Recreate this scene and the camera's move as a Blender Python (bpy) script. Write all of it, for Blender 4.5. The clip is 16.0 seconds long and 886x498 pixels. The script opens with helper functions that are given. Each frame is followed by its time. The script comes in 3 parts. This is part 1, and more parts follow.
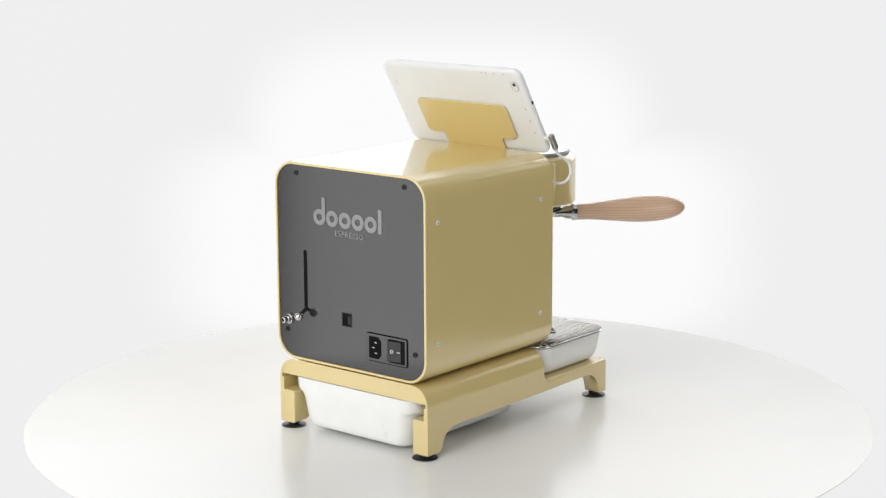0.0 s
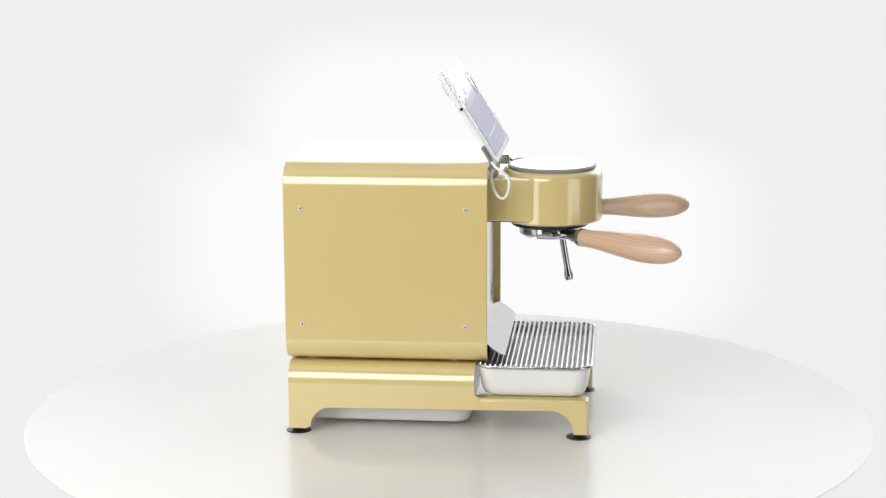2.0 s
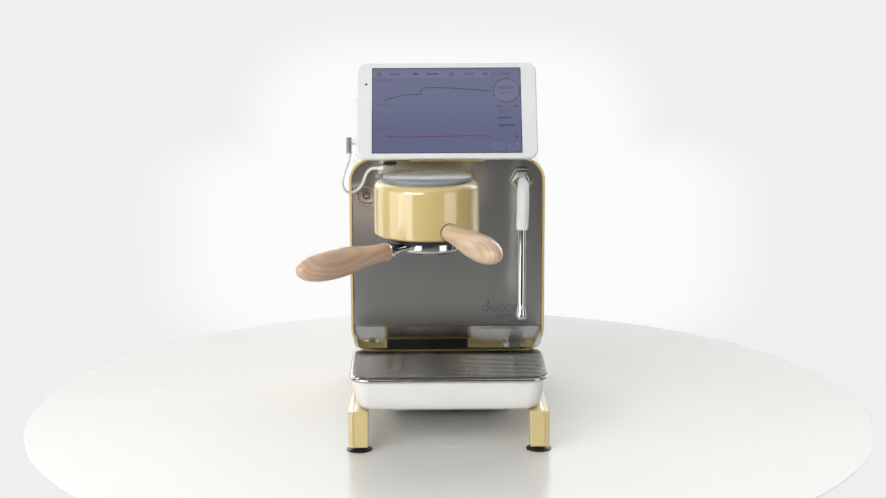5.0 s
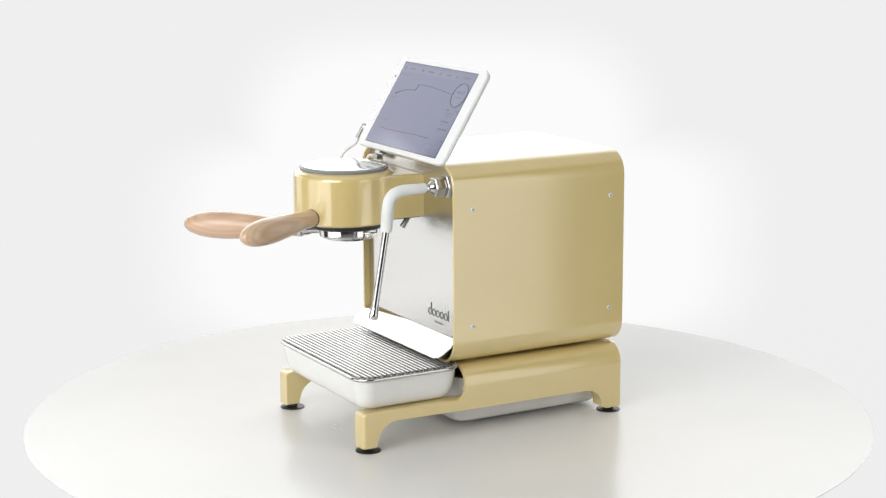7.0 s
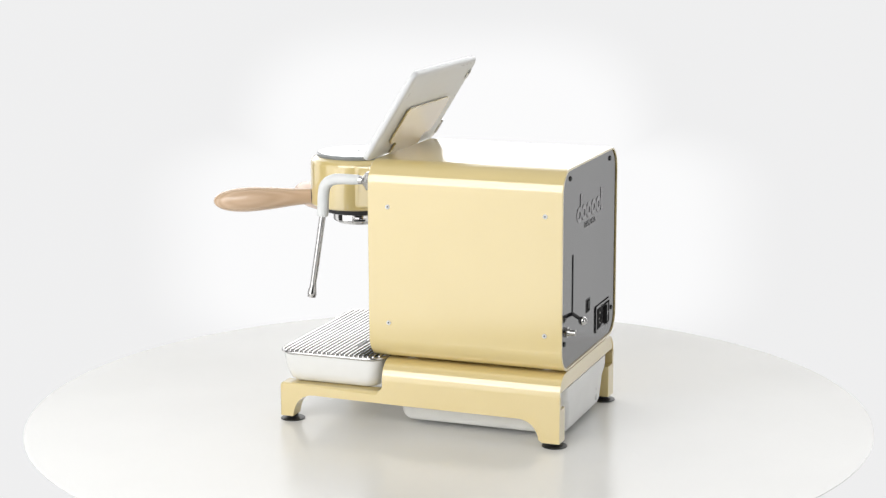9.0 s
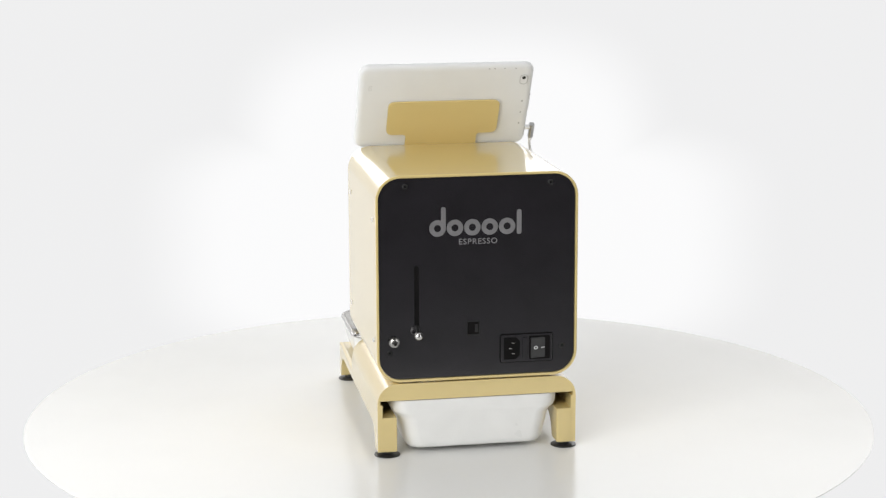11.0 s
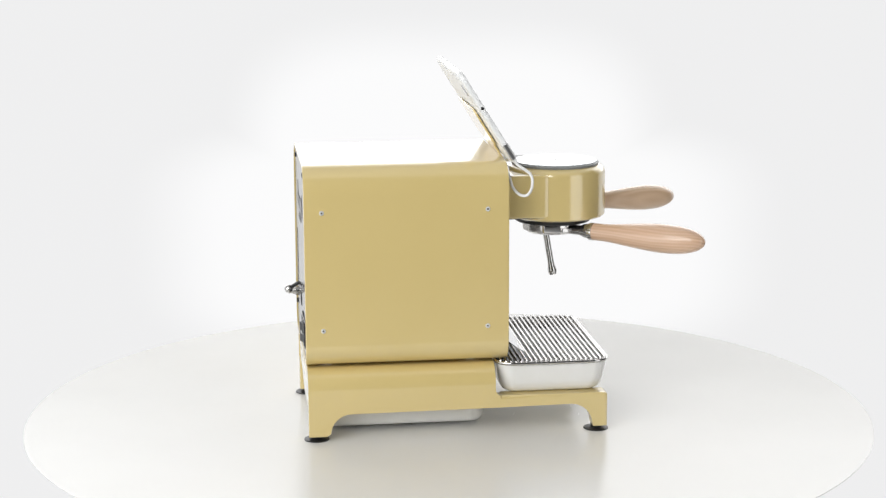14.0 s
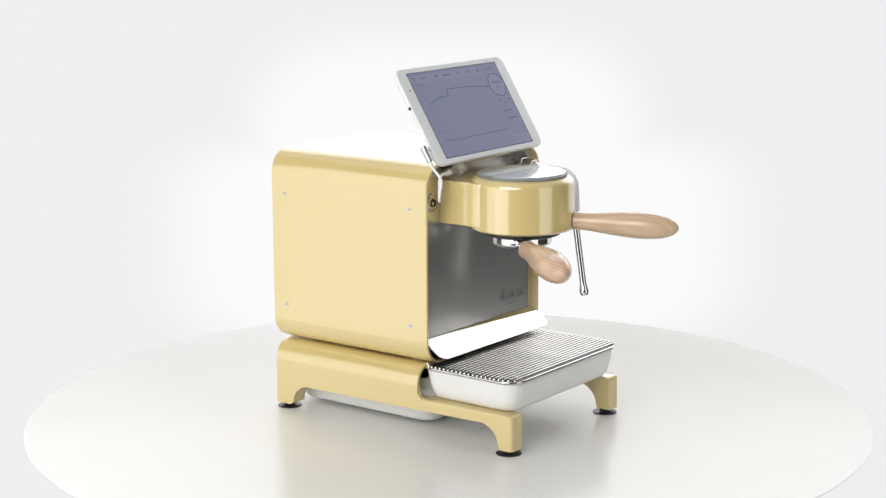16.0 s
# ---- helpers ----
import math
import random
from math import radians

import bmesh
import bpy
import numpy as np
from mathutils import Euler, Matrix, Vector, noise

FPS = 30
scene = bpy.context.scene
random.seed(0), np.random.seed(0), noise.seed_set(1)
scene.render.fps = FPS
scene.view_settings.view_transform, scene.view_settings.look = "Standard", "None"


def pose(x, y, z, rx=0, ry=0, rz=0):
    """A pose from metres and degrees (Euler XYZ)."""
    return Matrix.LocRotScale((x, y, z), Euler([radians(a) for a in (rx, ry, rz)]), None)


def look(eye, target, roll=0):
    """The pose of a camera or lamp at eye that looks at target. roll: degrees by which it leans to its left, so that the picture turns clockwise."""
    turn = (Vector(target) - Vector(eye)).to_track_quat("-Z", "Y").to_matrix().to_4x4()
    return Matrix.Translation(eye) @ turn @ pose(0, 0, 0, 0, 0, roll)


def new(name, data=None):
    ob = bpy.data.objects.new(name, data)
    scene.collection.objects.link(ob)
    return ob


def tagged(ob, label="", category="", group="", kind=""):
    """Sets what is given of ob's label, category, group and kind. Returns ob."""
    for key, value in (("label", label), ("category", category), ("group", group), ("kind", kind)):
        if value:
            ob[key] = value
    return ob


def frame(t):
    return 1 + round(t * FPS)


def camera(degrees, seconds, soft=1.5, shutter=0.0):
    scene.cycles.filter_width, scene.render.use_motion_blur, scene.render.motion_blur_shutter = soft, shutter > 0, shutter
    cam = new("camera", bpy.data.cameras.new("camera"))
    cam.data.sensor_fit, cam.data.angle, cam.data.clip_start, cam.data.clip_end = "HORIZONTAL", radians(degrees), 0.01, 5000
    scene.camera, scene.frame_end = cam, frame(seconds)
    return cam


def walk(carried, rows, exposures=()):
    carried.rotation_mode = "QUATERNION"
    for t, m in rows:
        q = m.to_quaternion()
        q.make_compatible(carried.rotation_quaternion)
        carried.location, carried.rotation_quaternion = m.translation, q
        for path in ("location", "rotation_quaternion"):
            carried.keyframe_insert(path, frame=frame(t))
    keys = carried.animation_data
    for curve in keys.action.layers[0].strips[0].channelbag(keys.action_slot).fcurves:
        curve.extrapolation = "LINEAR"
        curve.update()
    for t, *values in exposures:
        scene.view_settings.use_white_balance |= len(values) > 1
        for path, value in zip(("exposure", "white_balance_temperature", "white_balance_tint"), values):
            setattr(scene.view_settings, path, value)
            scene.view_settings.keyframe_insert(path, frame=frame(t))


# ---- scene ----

# ---------- camera: on a tripod, looking slightly down ----------
cam = camera(27.16, 16.0, 1.35)
EYE = Vector((0.0, -2.140, 0.6304))
AIM = EYE + Vector((-0.00262, 0.98013, -0.19835))
walk(cam, [(0.0, look(EYE, AIM, -0.24)), (16.0, look(EYE, AIM, -0.24))])

# ---------- the turntable's angle, in degrees, second by second ----------
TURN = [(0.00, 140.6), (0.50, 122.1), (1.00, 104.8), (1.50, 93.8), (2.00, 84.4), (2.50, 74.5), (3.00, 63.2),
        (3.50, 46.9), (4.00, 30.3), (4.20, 24.1), (4.72, 8.1), (5.25, -6.6), (5.78, -21.4), (6.30, -37.5),
        (6.50, -42.5), (7.00, -60.4), (7.50, -78.4), (8.00, -90.9), (8.20, -94.8), (8.50, -100.7), (8.70, -104.6),
        (9.22, -115.9), (9.75, -130.5), (10.28, -147.2), (10.80, -163.4), (11.00, -169.7), (11.50, -186.1),
        (12.00, -200.3), (12.50, -213.7), (13.00, -231.7), (13.50, -250.0), (14.00, -262.7), (14.50, -272.2),
        (15.00, -281.7), (15.50, -291.8), (16.00, -306.8)]
SHIFT = pose(-0.0013, 0, 0)      # the machine stands a little off the turntable's axis

# ---------- light: a dim studio, two tall softboxes, one overhead, a self-glowing backdrop -----
world = bpy.data.worlds.new("studio_dark")
scene.world = world
world.use_nodes = True
world.node_tree.nodes["Background"].inputs[0].default_value = (0.02, 0.02, 0.02, 1)


def softbox(name, eye, target, w, h, radiance, colour=(1, 1, 1)):
    data = bpy.data.lights.new(name, "AREA")
    data.shape, data.size, data.size_y = "RECTANGLE", w, h
    data.energy = radiance * math.pi * w * h
    data.color = colour
    ob = new(name, data)
    ob.matrix_world = look(eye, target)
    return ob


softbox("softbox_left", (-1.38, -1.45, 0.20), (0, 0, 0.30), 1.05, 1.10, 2.2)
softbox("softbox_right", (1.51, -1.31, 0.50), (0, 0, 0.35), 1.0, 1.9, 1.5)
softbox("softbox_front", (-1.35, -2.35, 1.55), (0, 0, 0.2), 2.2, 1.7, 4.8)
softbox("softbox_top", (0.15, 0.10, 2.4), (0.15, 0.099, 0), 4.2, 3.0, 0.52)
softbox("softbox_back", (0, 1.25, 1.10), (0, -1.0, 1.10), 3.4, 1.36, 1.75)
softbox("softbox_side_wing", (-1.88, -0.74, 0.32), (0, -0.70, 0.27), 0.98, 1.8, 1.5)
softbox("softbox_rear_wing", (-1.88, 1.00, 0.32), (0, 0.96, 0.27), 1.0, 1.8, 1.15)
softbox("softbox_rear_wing", (1.54, 1.18, 0.55), (0, 0, 0.3), 1.0, 2.0, 1.0)
BACK_EDGE = 0.848    # the backdrop's own emission towards its edges,
BACK_MID = 0.105     # and what the painted vignette adds in its broad middle


# ---------- materials ----------
def mat(name):
    m = bpy.data.materials.new(name)
    m.use_nodes = True
    nt = m.node_tree
    b = nt.nodes["Principled BSDF"]
    return m, nt, b


def node(nt, kind, **values):
    n = nt.nodes.new(kind)
    for k, v in values.items():
        n.inputs[k].default_value = v
    return n


def mixed(nt, fac, c1, c2):
    n = nt.nodes.new("ShaderNodeMix")
    n.data_type = "RGBA"
    n.inputs["A"].default_value, n.inputs["B"].default_value = (*c1, 1), (*c2, 1)
    nt.links.new(fac, n.inputs["Factor"])
    return n.outputs["Result"]


def ranged(nt, value, a, b, c, d):
    n = nt.nodes.new("ShaderNodeMapRange")
    for i, v in enumerate((a, b, c, d)):
        n.inputs[i + 1].default_value = v
    nt.links.new(value, n.inputs[0])
    return n.outputs[0]


def textured(name, c1, c2, rough, scale=40.0, stretch=(1, 1, 1), metal=0.0, bump=0.0, bump_scale=600.0, spread=0.06,
             coat=0.0, coat_rough=0.1, ior=1.5, detail=4.0):
    """A plain surface with soft blotches, uneven gloss and a fine relief."""
    m, nt, b = mat(name)
    tc = nt.nodes.new("ShaderNodeTexCoord")
    mp = nt.nodes.new("ShaderNodeMapping")
    mp.inputs["Scale"].default_value = stretch
    nt.links.new(tc.outputs["Object"], mp.inputs["Vector"])
    n1 = node(nt, "ShaderNodeTexNoise", Scale=scale, Detail=detail)
    nt.links.new(mp.outputs[0], n1.inputs["Vector"])
    nt.links.new(mixed(nt, ranged(nt, n1.outputs["Fac"], 0.35, 0.65, 0, 1), c1, c2), b.inputs["Base Color"])
    nt.links.new(ranged(nt, n1.outputs["Fac"], 0.3, 0.7, max(0.02, rough - spread / 2), rough + spread / 2), b.inputs["Roughness"])
    b.inputs["Metallic"].default_value = metal
    b.inputs["IOR"].default_value = ior
    b.inputs["Coat Weight"].default_value = coat
    b.inputs["Coat Roughness"].default_value = coat_rough
    if bump:
        n2 = node(nt, "ShaderNodeTexNoise", Scale=bump_scale, Detail=2.0)
        nt.links.new(mp.outputs[0], n2.inputs["Vector"])
        bp = node(nt, "ShaderNodeBump", Strength=bump, Distance=0.0004)
        nt.links.new(n2.outputs["Fac"], bp.inputs["Height"])
        nt.links.new(bp.outputs[0], b.inputs["Normal"])
    return m


YELLOW = textured("yellow_powder_coat", (0.685, 0.540, 0.226), (0.698, 0.552, 0.235), 0.30, 9, spread=0.01, coat=1.0, coat_rough=0.11, bump=0.02, bump_scale=520)
YELLOW.node_tree.nodes["Principled BSDF"].inputs["Coat IOR"].default_value = 1.88
WHITE = textured("white_ceramic", (0.80, 0.80, 0.775), (0.83, 0.83, 0.81), 0.22, 25, coat=0.3, coat_rough=0.08)
TANK = textured("white_tank_glaze", (0.80, 0.80, 0.78), (0.84, 0.84, 0.82), 0.3, 25)
TABLET = textured("white_tablet_plastic", (0.79, 0.80, 0.80), (0.81, 0.82, 0.82), 0.32, 30)
RUBBER = textured("white_silicone", (0.74, 0.76, 0.75), (0.79, 0.80, 0.79), 0.5, 60)
CABLE = textured("white_cable_rubber", (0.78, 0.78, 0.78), (0.82, 0.82, 0.82), 0.45, 60)
PANEL = textured("charcoal_panel_paint", (0.0135, 0.0125, 0.0145), (0.0165, 0.015, 0.018), 0.14, 30, spread=0.01, ior=1.80)
BLACK = textured("black_plastic", (0.012, 0.012, 0.012), (0.02, 0.02, 0.02), 0.35, 50, bump=0.05)
HOLE = textured("dark_recess", (0.004, 0.004, 0.004), (0.007, 0.006, 0.006), 0.8, 50)
HOLE.node_tree.nodes["Principled BSDF"].inputs["Specular IOR Level"].default_value = 0.12
CHROME = textured("polished_steel", (0.62, 0.61, 0.60), (0.66, 0.65, 0.64), 0.07, 40, metal=1.0, spread=0.03)
STEEL = textured("satin_steel", (0.52, 0.51, 0.49), (0.58, 0.57, 0.55), 0.24, 60, metal=1.0)
GRATE = textured("grate_steel", (0.54, 0.53, 0.52), (0.62, 0.61, 0.60), 0.14, 80, metal=1.0)
BRUSHED = textured("brushed_steel", (0.68, 0.675, 0.655), (0.71, 0.705, 0.685), 0.22, 60, stretch=(0.1, 1, 24), metal=1.0, bump=0.0015, bump_scale=160, spread=0.015)
def brush(m, amount):
    """Horizontal brushing: the gloss is drawn out up and down."""
    nt = m.node_tree
    b = nt.nodes["Principled BSDF"]
    tg = nt.nodes.new("ShaderNodeTangent")
    tg.direction_type, tg.axis = "RADIAL", "Z"
    nt.links.new(tg.outputs[0], b.inputs["Tangent"])
    b.inputs["Anisotropic"].default_value, b.inputs["Anisotropic Rotation"].default_value = amount, 0.25


brush(BRUSHED, 0.8)
MIRROR = textured("mirror_steel", (0.64, 0.64, 0.64), (0.68, 0.68, 0.68), 0.04, 30, metal=1.0, spread=0.02)
ALU = textured("grey_aluminium", (0.45, 0.45, 0.45), (0.52, 0.52, 0.52), 0.3, 60, metal=1.0)
LID = textured("grey_glass_lid", (0.36, 0.38, 0.38), (0.40, 0.42, 0.42), 0.10, 20, coat=0.6, coat_rough=0.04)
LIDRIM = textured("grey_rubber_rim", (0.20, 0.21, 0.21), (0.25, 0.26, 0.26), 0.4, 60)
PAN = textured("dull_grey_steel", (0.50, 0.495, 0.49), (0.55, 0.545, 0.54), 0.45, 70, metal=0.3)
MARK = textured("grey_print", (0.27, 0.265, 0.27), (0.30, 0.295, 0.30), 0.34, 60, metal=0.55)
ETCH = textured("etched_grey_mark", (0.27, 0.295, 0.29), (0.30, 0.325, 0.32), 0.36, 60, metal=1.0)
PRINT = textured("white_print", (0.75, 0.75, 0.75), (0.8, 0.8, 0.8), 0.5, 60)
ZINC = textured("zinc_screw", (0.74, 0.74, 0.74), (0.80, 0.80, 0.80), 0.38, 90, metal=0.3)
DISC = textured("turntable_acrylic", (0.78, 0.778, 0.76), (0.795, 0.793, 0.775), 0.22, 6, spread=0.03, ior=1.36)
SCUFF = textured("scuffed_acrylic", (0.80, 0.80, 0.79), (0.82, 0.82, 0.81), 0.5, 60)
GREYWALL = textured("studio_grey_wall", (0.09, 0.089, 0.087), (0.10, 0.099, 0.097), 0.8, 3)
PAPER = textured("studio_white_floor", (0.76, 0.76, 0.76), (0.80, 0.80, 0.80), 0.6, 3)


def wood(name, c1, c2, seed):
    """Ash-like grain that runs along the piece's own x axis and opens to long ovals."""
    m, nt, b = mat(name)
    tc = nt.nodes.new("ShaderNodeTexCoord")
    mp = nt.nodes.new("ShaderNodeMapping")
    mp.inputs["Location"].default_value = (seed, seed * 0.3, 0.012)
    mp.inputs["Scale"].default_value = (0.14, 1, 1)
    nt.links.new(tc.outputs["Object"], mp.inputs["Vector"])
    warp = node(nt, "ShaderNodeTexNoise", Scale=28.0, Detail=2.0)
    nt.links.new(mp.outputs[0], warp.inputs["Vector"])
    add = nt.nodes.new("ShaderNodeVectorMath")
    add.operation = "MULTIPLY_ADD"
    nt.links.new(warp.outputs["Color"], add.inputs[0])
    add.inputs[1].default_value = (0.012, 0.012, 0.012)
    nt.links.new(mp.outputs[0], add.inputs[2])
    wave = node(nt, "ShaderNodeTexWave", Scale=85.0, Distortion=2.2, Detail=2.0)
    wave.wave_type, wave.rings_direction = "RINGS", "X"
    nt.links.new(add.outputs[0], wave.inputs["Vector"])
    fine = node(nt, "ShaderNodeTexNoise", Scale=900.0, Detail=3.0)
    mp2 = nt.nodes.new("ShaderNodeMapping")
    mp2.inputs["Scale"].default_value = (0.05, 1, 1)
    nt.links.new(tc.outputs["Object"], mp2.inputs["Vector"])
    nt.links.new(mp2.outputs[0], fine.inputs["Vector"])
    both = nt.nodes.new("ShaderNodeMath")
    both.operation = "MULTIPLY_ADD"
    nt.links.new(fine.outputs["Fac"], both.inputs[0])
    both.inputs[1].default_value = 0.5
    nt.links.new(wave.outputs["Fac"], both.inputs[2])
    nt.links.new(mixed(nt, ranged(nt, both.outputs[0], 0.15, 1.25, 0, 1), c1, c2), b.inputs["Base Color"])
    b.inputs["Roughness"].default_value = 0.32
    b.inputs["Coat Weight"].default_value = 0.6
    b.inputs["Coat Roughness"].default_value = 0.14
    return m


WOOD = wood("ash_wood_rosy", (0.66, 0.455, 0.315), (0.575, 0.372, 0.245), 0.02)
WOOD2 = wood("ash_wood_pale", (0.66, 0.475, 0.32), (0.58, 0.402, 0.258), 0.31)


def glowing(name, colour, strength, rough=0.08):
    m, nt, b = mat(name)
    b.inputs["Base Color"].default_value = (*[c * 0.05 for c in colour], 1)
    b.inputs["Emission Color"].default_value = (*colour, 1)
    b.inputs["Emission Strength"].default_value = strength
    b.inputs["Roughness"].default_value = rough
    b.inputs["IOR"].default_value = 1.65
    return m


SCREEN = glowing("lit_screen", (0.275, 0.295, 0.51), 0.40)
SCREEN_LIGHT = glowing("screen_light_field", (0.32, 0.335, 0.55), 0.40)
SCREEN_GREEN = glowing("screen_green", (0.02, 0.085, 0.065), 0.6)
SCREEN_RED = glowing("screen_red", (0.20, 0.03, 0.07), 0.6)
SCREEN_INK = glowing("screen_ink", (0.08, 0.08, 0.16), 0.6)
SCREEN_FAINT = glowing("screen_faint_ink", (0.225, 0.235, 0.37), 0.38)
GLASS = textured("black_screen_border", (0.02, 0.02, 0.025), (0.03, 0.03, 0.035), 0.08, 20)


def backdrop_material():
    """Cloth whose emission paints a vignette: broad bright middle cross, even grey white beyond."""
    m, nt, b = mat("vignette_white_cloth")
    tc = nt.nodes.new("ShaderNodeTexCoord")
    sep = nt.nodes.new("ShaderNodeSeparateXYZ")
    nt.links.new(tc.outputs["Object"], sep.inputs[0])

    def math_node(op, a, bb):
        n = nt.nodes.new("ShaderNodeMath")
        n.operation = op
        for i, v in enumerate((a, bb)):
            if isinstance(v, (int, float)):
                n.inputs[i].default_value = v
            else:
                nt.links.new(v, n.inputs[i])
        return n.outputs[0]

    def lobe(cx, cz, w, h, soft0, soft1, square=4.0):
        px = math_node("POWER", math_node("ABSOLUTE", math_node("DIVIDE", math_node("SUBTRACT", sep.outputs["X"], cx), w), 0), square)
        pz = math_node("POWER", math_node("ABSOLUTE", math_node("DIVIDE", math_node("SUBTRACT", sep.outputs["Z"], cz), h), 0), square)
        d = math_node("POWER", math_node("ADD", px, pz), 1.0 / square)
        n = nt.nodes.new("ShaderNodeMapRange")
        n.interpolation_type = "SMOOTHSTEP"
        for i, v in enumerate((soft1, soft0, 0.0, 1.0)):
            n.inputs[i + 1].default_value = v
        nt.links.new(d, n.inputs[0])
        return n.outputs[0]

    # overlay vignette put into the emission as two overlapping soft rectangles
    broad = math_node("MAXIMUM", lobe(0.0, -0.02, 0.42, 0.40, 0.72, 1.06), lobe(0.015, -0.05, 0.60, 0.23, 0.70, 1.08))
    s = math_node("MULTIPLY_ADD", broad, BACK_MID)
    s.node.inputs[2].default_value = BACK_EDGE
    b.inputs["Roughness"].default_value = 0.9
    b.inputs["Specular IOR Level"].default_value = 0.0
    b.inputs["Base Color"].default_value = (0.02, 0.02, 0.02, 1)
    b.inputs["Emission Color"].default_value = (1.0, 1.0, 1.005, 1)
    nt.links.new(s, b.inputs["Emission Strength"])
    return m


VIGNETTED = backdrop_material()


# ---------- mesh helpers ----------
def rounded_rect(w, h, r, n=6):
    """Points of a rectangle w by h round the origin, counter-clockwise; r is one radius or four (right-top, left-top, left-bottom, right-bottom)."""
    rs = r if isinstance(r, (tuple, list)) else (r,) * 4
    pts = []
    for k, (sx, sy) in enumerate(((1, 1), (-1, 1), (-1, -1), (1, -1))):
        q = max(rs[k], 1e-5)
        for i in range(n + 1):
            a = math.pi / 2 * (k + i / n)
            pts.append((sx * (w / 2 - q) + q * math.cos(a), sy * (h / 2 - q) + q * math.sin(a)))
    return pts


def put(p, axis, d):
    """A point of a plane across that axis, at d along it."""
    return {"x": (d, p[0], p[1]), "y": (p[0], d, p[1]), "z": (p[0], p[1], d)}[axis]


def prism(bm, pts, axis, a, b, bevel=0.0):
    """An outline pushed from a to b along an axis."""
    lo = [bm.verts.new(put(p, axis, a)) for p in pts]
    hi = [bm.verts.new(put(p, axis, b)) for p in pts]
    faces = [bm.faces.new(lo), bm.faces.new(hi[::-1])]
    n = len(pts)
    for i in range(n):
        faces.append(bm.faces.new((lo[i], hi[i], hi[(i + 1) % n], lo[(i + 1) % n])))
    bmesh.ops.recalc_face_normals(bm, faces=faces)
    if bevel:
        edges = list({e for f in faces[:2] for e in f.edges})
        bmesh.ops.bevel(bm, geom=edges, offset=bevel, segments=2, profile=0.5, affect="EDGES")
    return bm


def loft(bm, rings, caps=(True, True)):
    """Rings of equally many points, skinned one after the other."""
    vs = [[bm.verts.new(p) for p in ring] for ring in rings]
    faces = []
    n = len(vs[0])
    for a, b in zip(vs, vs[1:]):
        for i in range(n):
            faces.append(bm.faces.new((a[i], a[(i + 1) % n], b[(i + 1) % n], b[i])))
    if caps[0]:
        faces.append(bm.faces.new(vs[0][::-1]))
    if caps[1]:
        faces.append(bm.faces.new(vs[-1]))
    bmesh.ops.recalc_face_normals(bm, faces=faces)
    return bm


def lathe(bm, profile, m=Matrix(), seg=48):
    """Rows of (distance along local x, radius) turned about local x, placed by m."""
    rings = [[m @ Vector((d, r * math.cos(2 * math.pi * i / seg), r * math.sin(2 * math.pi * i / seg))) for i in range(seg)]
             for d, r in profile]
    return loft(bm, rings)


def up(x, y, z):
    """A frame whose local x axis points up, at that place."""
    return Matrix.Translation((x, y, z)) @ pose(0, 0, 0, 0, -90, 0)


def along(a, b):
    """A frame at a whose local x axis points to b."""
    d = (Vector(b) - Vector(a)).normalized()
    return Matrix.Translation(a) @ d.to_track_quat("X", "Z").to_matrix().to_4x4()


def smooth_path(pts, n=8):
    """A Catmull-Rom line through the points."""
    p = [Vector(q) for q in pts]
    p = [2 * p[0] - p[1]] + p + [2 * p[-1] - p[-2]]
    out = []
    for i in range(1, len(p) - 2):
        for k in range(n):
            t = k / n
            out.append(0.5 * (2 * p[i] + (p[i + 1] - p[i - 1]) * t + (2 * p[i - 1] - 5 * p[i] + 4 * p[i + 1] - p[i + 2]) * t * t
                              + (3 * p[i] - p[i - 1] - 3 * p[i + 1] + p[i + 2]) * t ** 3))
    return out + [p[-2]]


def tube(bm, path, radius, seg=16):
    """A round tube along a path; the radius is one number or one for each point."""
    rs = radius if isinstance(radius, (list, tuple)) else [radius] * len(path)
    path = [Vector(p) for p in path]
    rings, side = [], None
    for i, p in enumerate(path):
        d = (path[min(i + 1, len(path) - 1)] - path[max(i - 1, 0)]).normalized()
        side = (side - d * side.dot(d)).normalized() if side else d.orthogonal().normalized()
        other = d.cross(side)
        rings.append([p + rs[i] * (math.cos(2 * math.pi * k / seg) * side + math.sin(2 * math.pi * k / seg) * other) for k in range(seg)])
    return loft(bm, rings)


def soften(me, angle):
    """Smooth shading in which large flat faces stay flat: corner normals weighted by area, within that angle."""
    limit = math.cos(radians(angle))
    normals = [p.normal.copy() for p in me.polygons]
    areas = [p.area for p in me.polygons]
    round_vert = [[] for _ in me.vertices]
    for p in me.polygons:
        for v in p.vertices:
            round_vert[v].append(p.index)
    out = []
    for p in me.polygons:
        for v in p.vertices:
            total = Vector()
            for g in round_vert[v]:
                if normals[g].dot(normals[p.index]) >= limit:
                    total += normals[g] * (areas[g] + 1e-12)
            out.append(total.normalized() if total.length > 0 else normals[p.index])
    me.normals_split_custom_set(out)


def part(name, bm, material, parent=None, label="", angle=38, m=None):
    """Links a bmesh as one mesh object under a thing or a part."""
    me = bpy.data.meshes.new(name)
    bm.normal_update()
    bm.to_mesh(me)
    bm.free()
    me.polygons.foreach_set("use_smooth", [True] * len(me.polygons))
    soften(me, angle)
    me.materials.append(material)
    ob = new(name, me)
    if parent:
        ob.parent = parent
    if m is not None:
        ob.matrix_basis = m
    if label:
        tagged(ob, label)
    return ob


def thing(name, label, category, group=""):
    return tagged(new(name), label, category, group)


def B():
    return bmesh.new()


